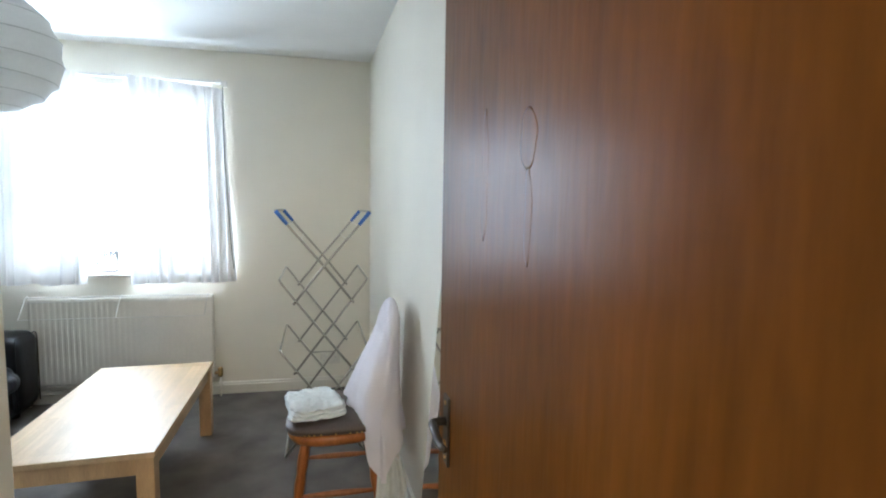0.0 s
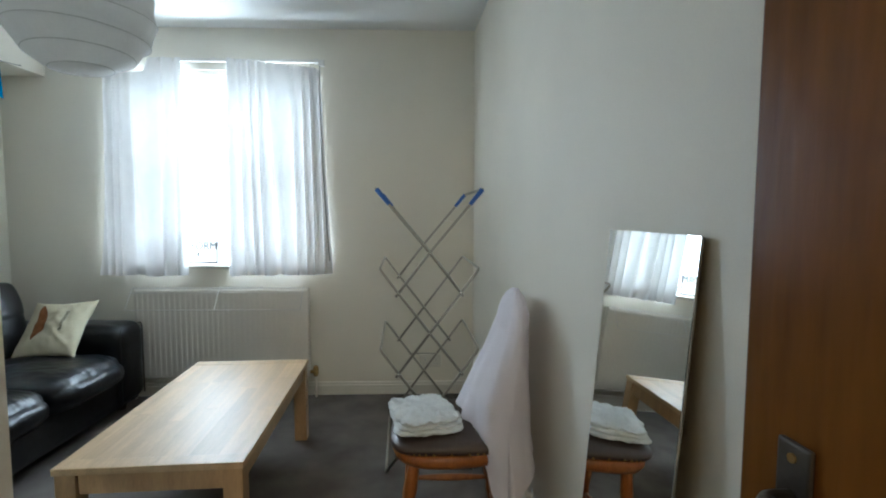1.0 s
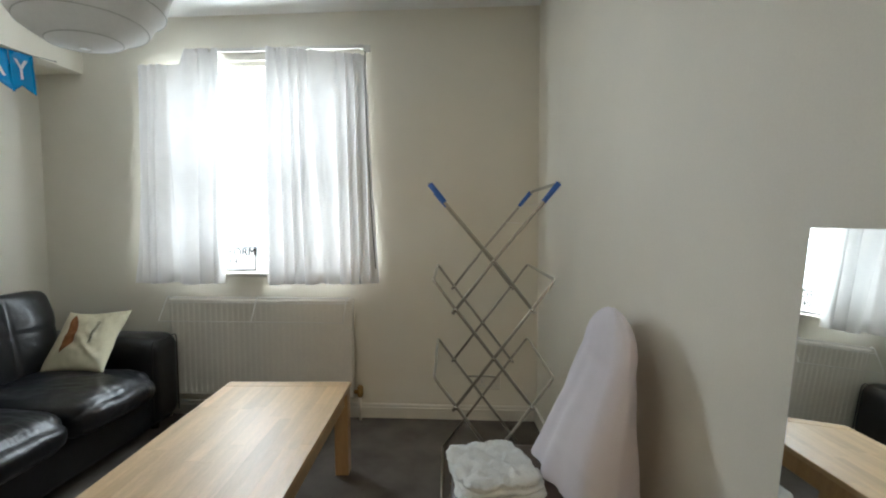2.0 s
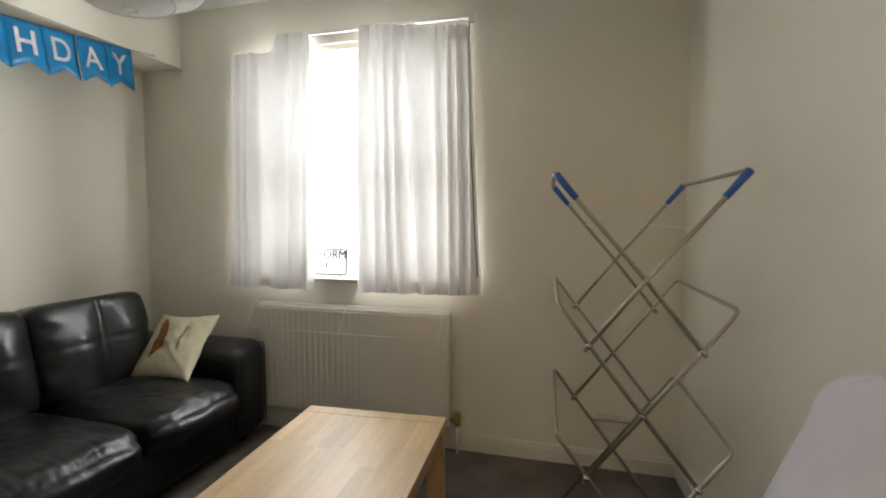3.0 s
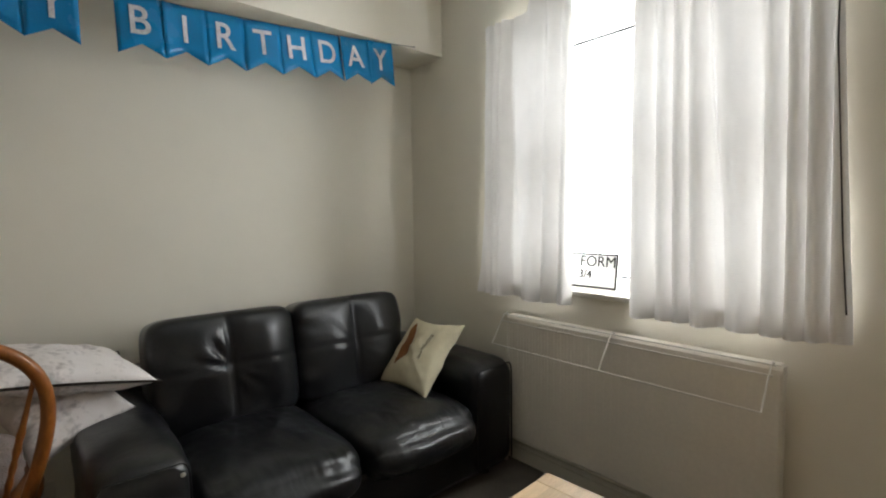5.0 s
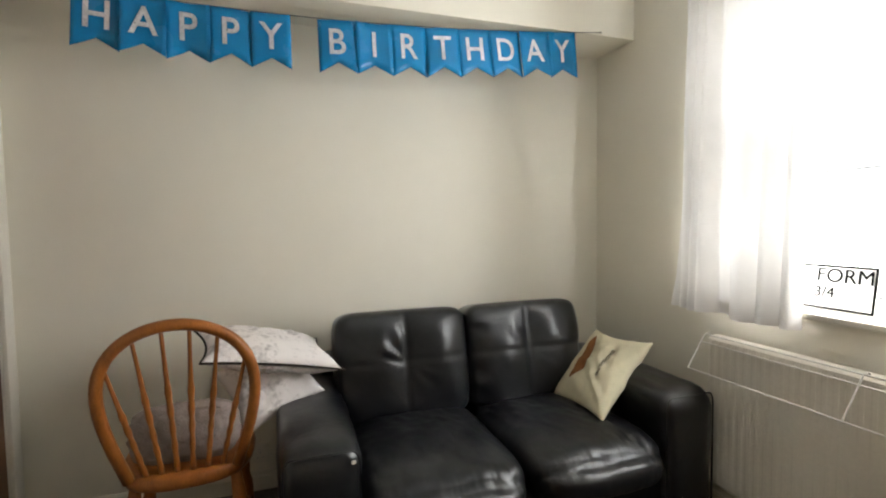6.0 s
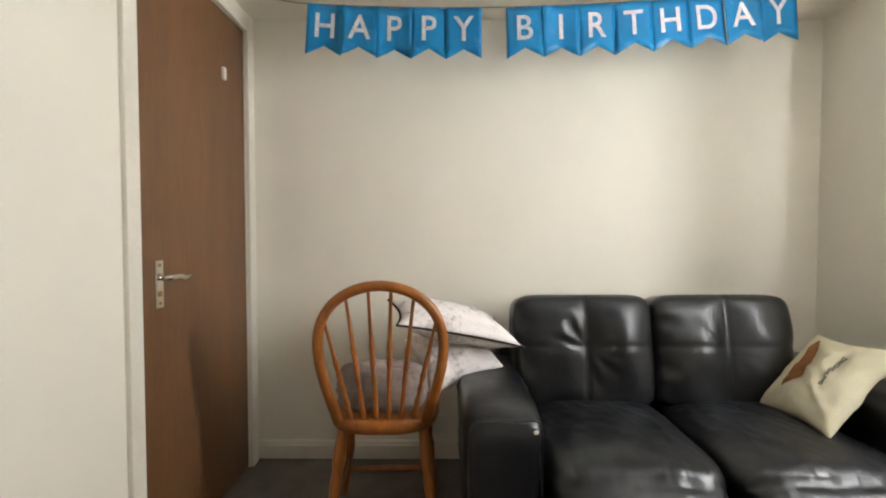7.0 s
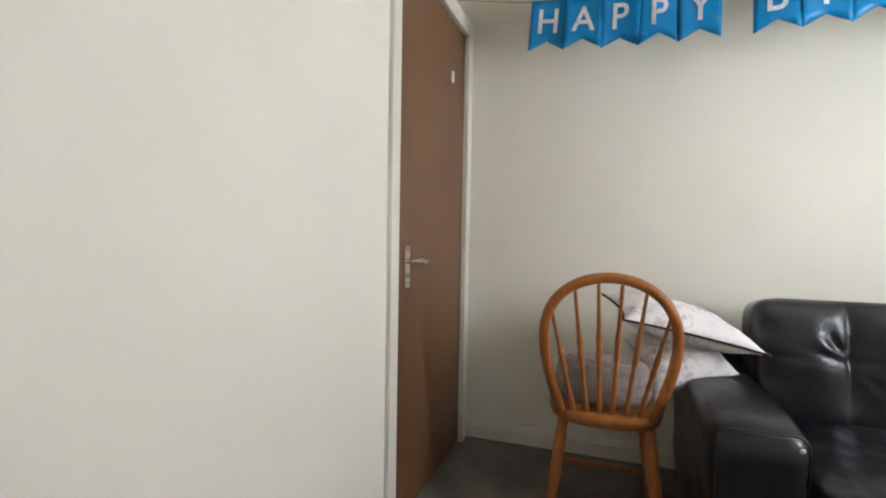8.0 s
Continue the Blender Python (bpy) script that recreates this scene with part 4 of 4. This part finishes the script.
# ---- birthday bunting ----
bun = thing("birthday_bunting", pose(-2.703, 0.0, 0.0), "blue card bunting with silver letters hung below the beam", "bunting")


def sag(y):
    """Height of the string along the beam."""
    t = (y - 0.30) / (2.449 - 0.30)
    return 2.005 + 0.070 * t - 0.185 * t * (1 - t) * (1.15 - 0.3 * t)


pts = [(0, 0.02 + 0.28 * k / 5, 2.052 - 0.047 * k / 5) for k in range(5)] + [(0, 0.30 + 2.149 * k / 40, sag(0.30 + 2.149 * k / 40)) for k in range(41)]
part("string", tube(pts, 0.0016, 5), M_STRING, bun, "thin dark string")
part("hook", tube(bend([(-0.012, 2.449, 2.075), (0.004, 2.449, 2.078), (0.006, 2.452, 2.070)], 0.004), 0.0022, 6), M_STEEL, bun)
part("hook", tube(bend([(-0.012, 0.02, 2.055), (0.004, 0.02, 2.058), (0.006, 0.023, 2.050)], 0.004), 0.0022, 6), M_STEEL, bun)


def flag(y0, y1, letter, turn, tilt, curl):
    """A swallow-tailed flag hung between y0 and y1."""
    w, h, n = (y1 - y0) * 1.03, 0.205, 8
    ym = (y0 + y1) / 2
    bm = bmesh.new()
    rows = []
    for j in range(7):
        t = j / 6
        row = []
        for i in range(n + 1):
            s = i / n - 0.5
            notch = 0.040 * (1 - abs(2 * s))
            z = -(h - notch) * t
            x = curl * (s * s - 0.08) * 1.3 + 0.018 * turn * t * t
            row.append(bm.verts.new((x, s * w, z)))
        rows.append(row)
    for a, b in zip(rows, rows[1:]):
        for i in range(n):
            bm.faces.new((a[i], a[i + 1], b[i + 1], b[i]))
    slope = math.degrees(math.atan2(sag(y1) - sag(y0), y1 - y0))
    m = Matrix.Translation((0.004, ym, sag(ym) - 0.0025)) @ pose(0, 0, 0, slope, 0, tilt)
    f = part("flag", moved(bm, m), M_FLAG, bun, smooth=True)
    so = f.modifiers.new("thickness", "SOLIDIFY")
    so.thickness, so.offset = 0.0008, 0
    lb = letters(letter, 0.140, 0.0006, 0.0016)
    lb.verts.ensure_lookup_table()
    cx = (max(v.co.x for v in lb.verts) + min(v.co.x for v in lb.verts)) / 2
    cz = (max(v.co.z for v in lb.verts) + min(v.co.z for v in lb.verts)) / 2
    for v in lb.verts:
        s, z, d = (v.co.x - cx), v.co.z - cz - 0.083, v.co.y
        t = min(1, -z / (h - 0.040 * (1 - min(1, abs(2 * s * 0.92 / w)))))
        v.co = Vector((curl * ((s * 0.92 / w) ** 2 - 0.08) * 1.3 + 0.018 * turn * t * t + 0.0028 - d, s * 0.92, z))
    part("letter", moved(lb, m), M_SILVER, f, "silver foil letter")


random.seed(5)
for word, y0, y1 in (("HAPPY", 0.345, 1.040), ("BIRTHDAY", 1.143, 2.302)):
    step = (y1 - y0) / len(word)
    for k, letter in enumerate(word):
        flag(y0 + k * step, y0 + (k + 1) * step, letter, random.uniform(-0.4, 0.9), random.uniform(-5, 5), random.uniform(-0.02, 0.05))

# ---- paper lantern ----
lan = thing("paper_lantern", pose(-1.49, 1.20, 1.910), "round white paper lampshade hanging from the ceiling", "lampshade")
bm = bmesh.new()
R, ribs, n, per = 0.232, 8, 56, 4
rings = []
lo, hi = math.radians(-86), math.radians(74)
for j in range(ribs * per + 1):
    a = lo + (hi - lo) * j / (ribs * per)
    f = (j % per) / per
    dip = 0.042 * math.sin(math.pi * f)
    ring = []
    for i in range(n):
        w = 2 * math.pi * i / n
        crush = 0.030 * noise.noise(Vector((math.cos(w) * 5, math.sin(w) * 5, j * 0.6))) + 0.022 * abs(noise.noise(Vector((math.cos(w) * 11, math.sin(w) * 11, j * 0.9))))
        k = 1 - dip + crush * (0.9 if f else 0.15)
        slant = 0.010 * math.sin(w + 1.3 * (j // per)) * math.cos(a)
        ring.append(bm.verts.new((R * k * math.cos(a) * math.cos(w), R * k * math.cos(a) * math.sin(w), 0.97 * R * math.sin(a) + slant)))
    rings.append(ring)
for a, b in zip(rings, rings[1:]):
    for i in range(n):
        bm.faces.new((a[i], a[(i + 1) % n], b[(i + 1) % n], b[i]))
part("shade", bm, M_PAPER, lan, "creased white paper with wire ribs", True)
for j in range(1, ribs):
    a = lo + (hi - lo) * j / ribs
    r = R * math.cos(a) * 1.002
    pts = [(r * math.cos(2 * math.pi * k / 48), r * math.sin(2 * math.pi * k / 48), 0.97 * R * math.sin(a) + 0.010 * math.sin(2 * math.pi * k / 48 + 1.3 * j) * math.cos(a)) for k in range(48)]
    part("rib", tube(pts, 0.0017, 5, closed=True), M_RIB, lan, "thin wire hoop", True)
for s in (-1, 1):
    a = hi if s > 0 else lo
    r = R * math.cos(a)
    part("rim", tube([(r * math.cos(2 * math.pi * k / 24), r * math.sin(2 * math.pi * k / 24), 0.97 * R * math.sin(a)) for k in range(24)], 0.002, 5, closed=True), M_WIRE, lan)
part("cord", tube([(0, 0, 0.05), (0, 0, ZC - 1.905 - 0.02)], 0.003, 6), M_WIRE, lan)
part("bulb_holder", tube([(0, 0, 0.0), (0, 0, 0.06)], [0.018, 0.014], 10), M_SOCKET, lan, smooth=True)
bm = bmesh.new()
bmesh.ops.create_uvsphere(bm, u_segments=16, v_segments=10, radius=0.03, matrix=Matrix.Translation((0, 0, -0.03)))
part("bulb", bm, M_SOCKET, lan, "unlit frosted bulb", True)
part("ceiling_rose", tube([(0, 0, ZC - 1.905 - 0.03), (0, 0, ZC - 1.905 - 0.012), (0, 0, ZC - 1.905 - 0.0005)], [0.02, 0.042, 0.048], 20), M_SOCKET, lan, smooth=True)

# Made-up fixture above the added hall light, never in view.
hall = thing("added_hall_lamp", pose(-0.27, -2.20, ZC), "unseen bulb holder added to carry the hallway light", "lamp")
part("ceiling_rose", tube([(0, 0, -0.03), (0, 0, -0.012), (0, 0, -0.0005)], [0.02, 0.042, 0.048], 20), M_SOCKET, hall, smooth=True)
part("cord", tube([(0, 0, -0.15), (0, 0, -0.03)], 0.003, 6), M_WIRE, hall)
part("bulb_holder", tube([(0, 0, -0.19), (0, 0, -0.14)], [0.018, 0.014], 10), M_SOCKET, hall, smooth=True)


# ---- sockets ----
def socket(m, label):
    so = thing("wall_socket", m, label, "socket", "wall sockets")
    part("plate", boxed(-0.073, 0.073, -0.010, 0, -0.043, 0.043, 0.004), M_TRIM, so)
    for sx in (-0.036, 0.036):
        part("switch", boxed(sx - 0.007, sx + 0.007, -0.014, -0.010, 0.014, 0.032, 0.002), M_SOCKET, so)
        bm = bmesh.new()
        for dx, dz, w, h in ((0, 0.004, 0.003, 0.005), (-0.011, -0.018, 0.005, 0.003), (0.011, -0.018, 0.005, 0.003)):
            box(bm, sx + dx - w, sx + dx + w, -0.0106, -0.010, dz - h, dz + h)
        part("pin_hole", bm, M_RIB, so)


socket(pose(-0.285, YN, 0.225), "white double socket on the wall behind the airer")
socket(pose(XW, 0.83, 0.165, 0, 0, 90), "white double socket low on the wall behind the chair")
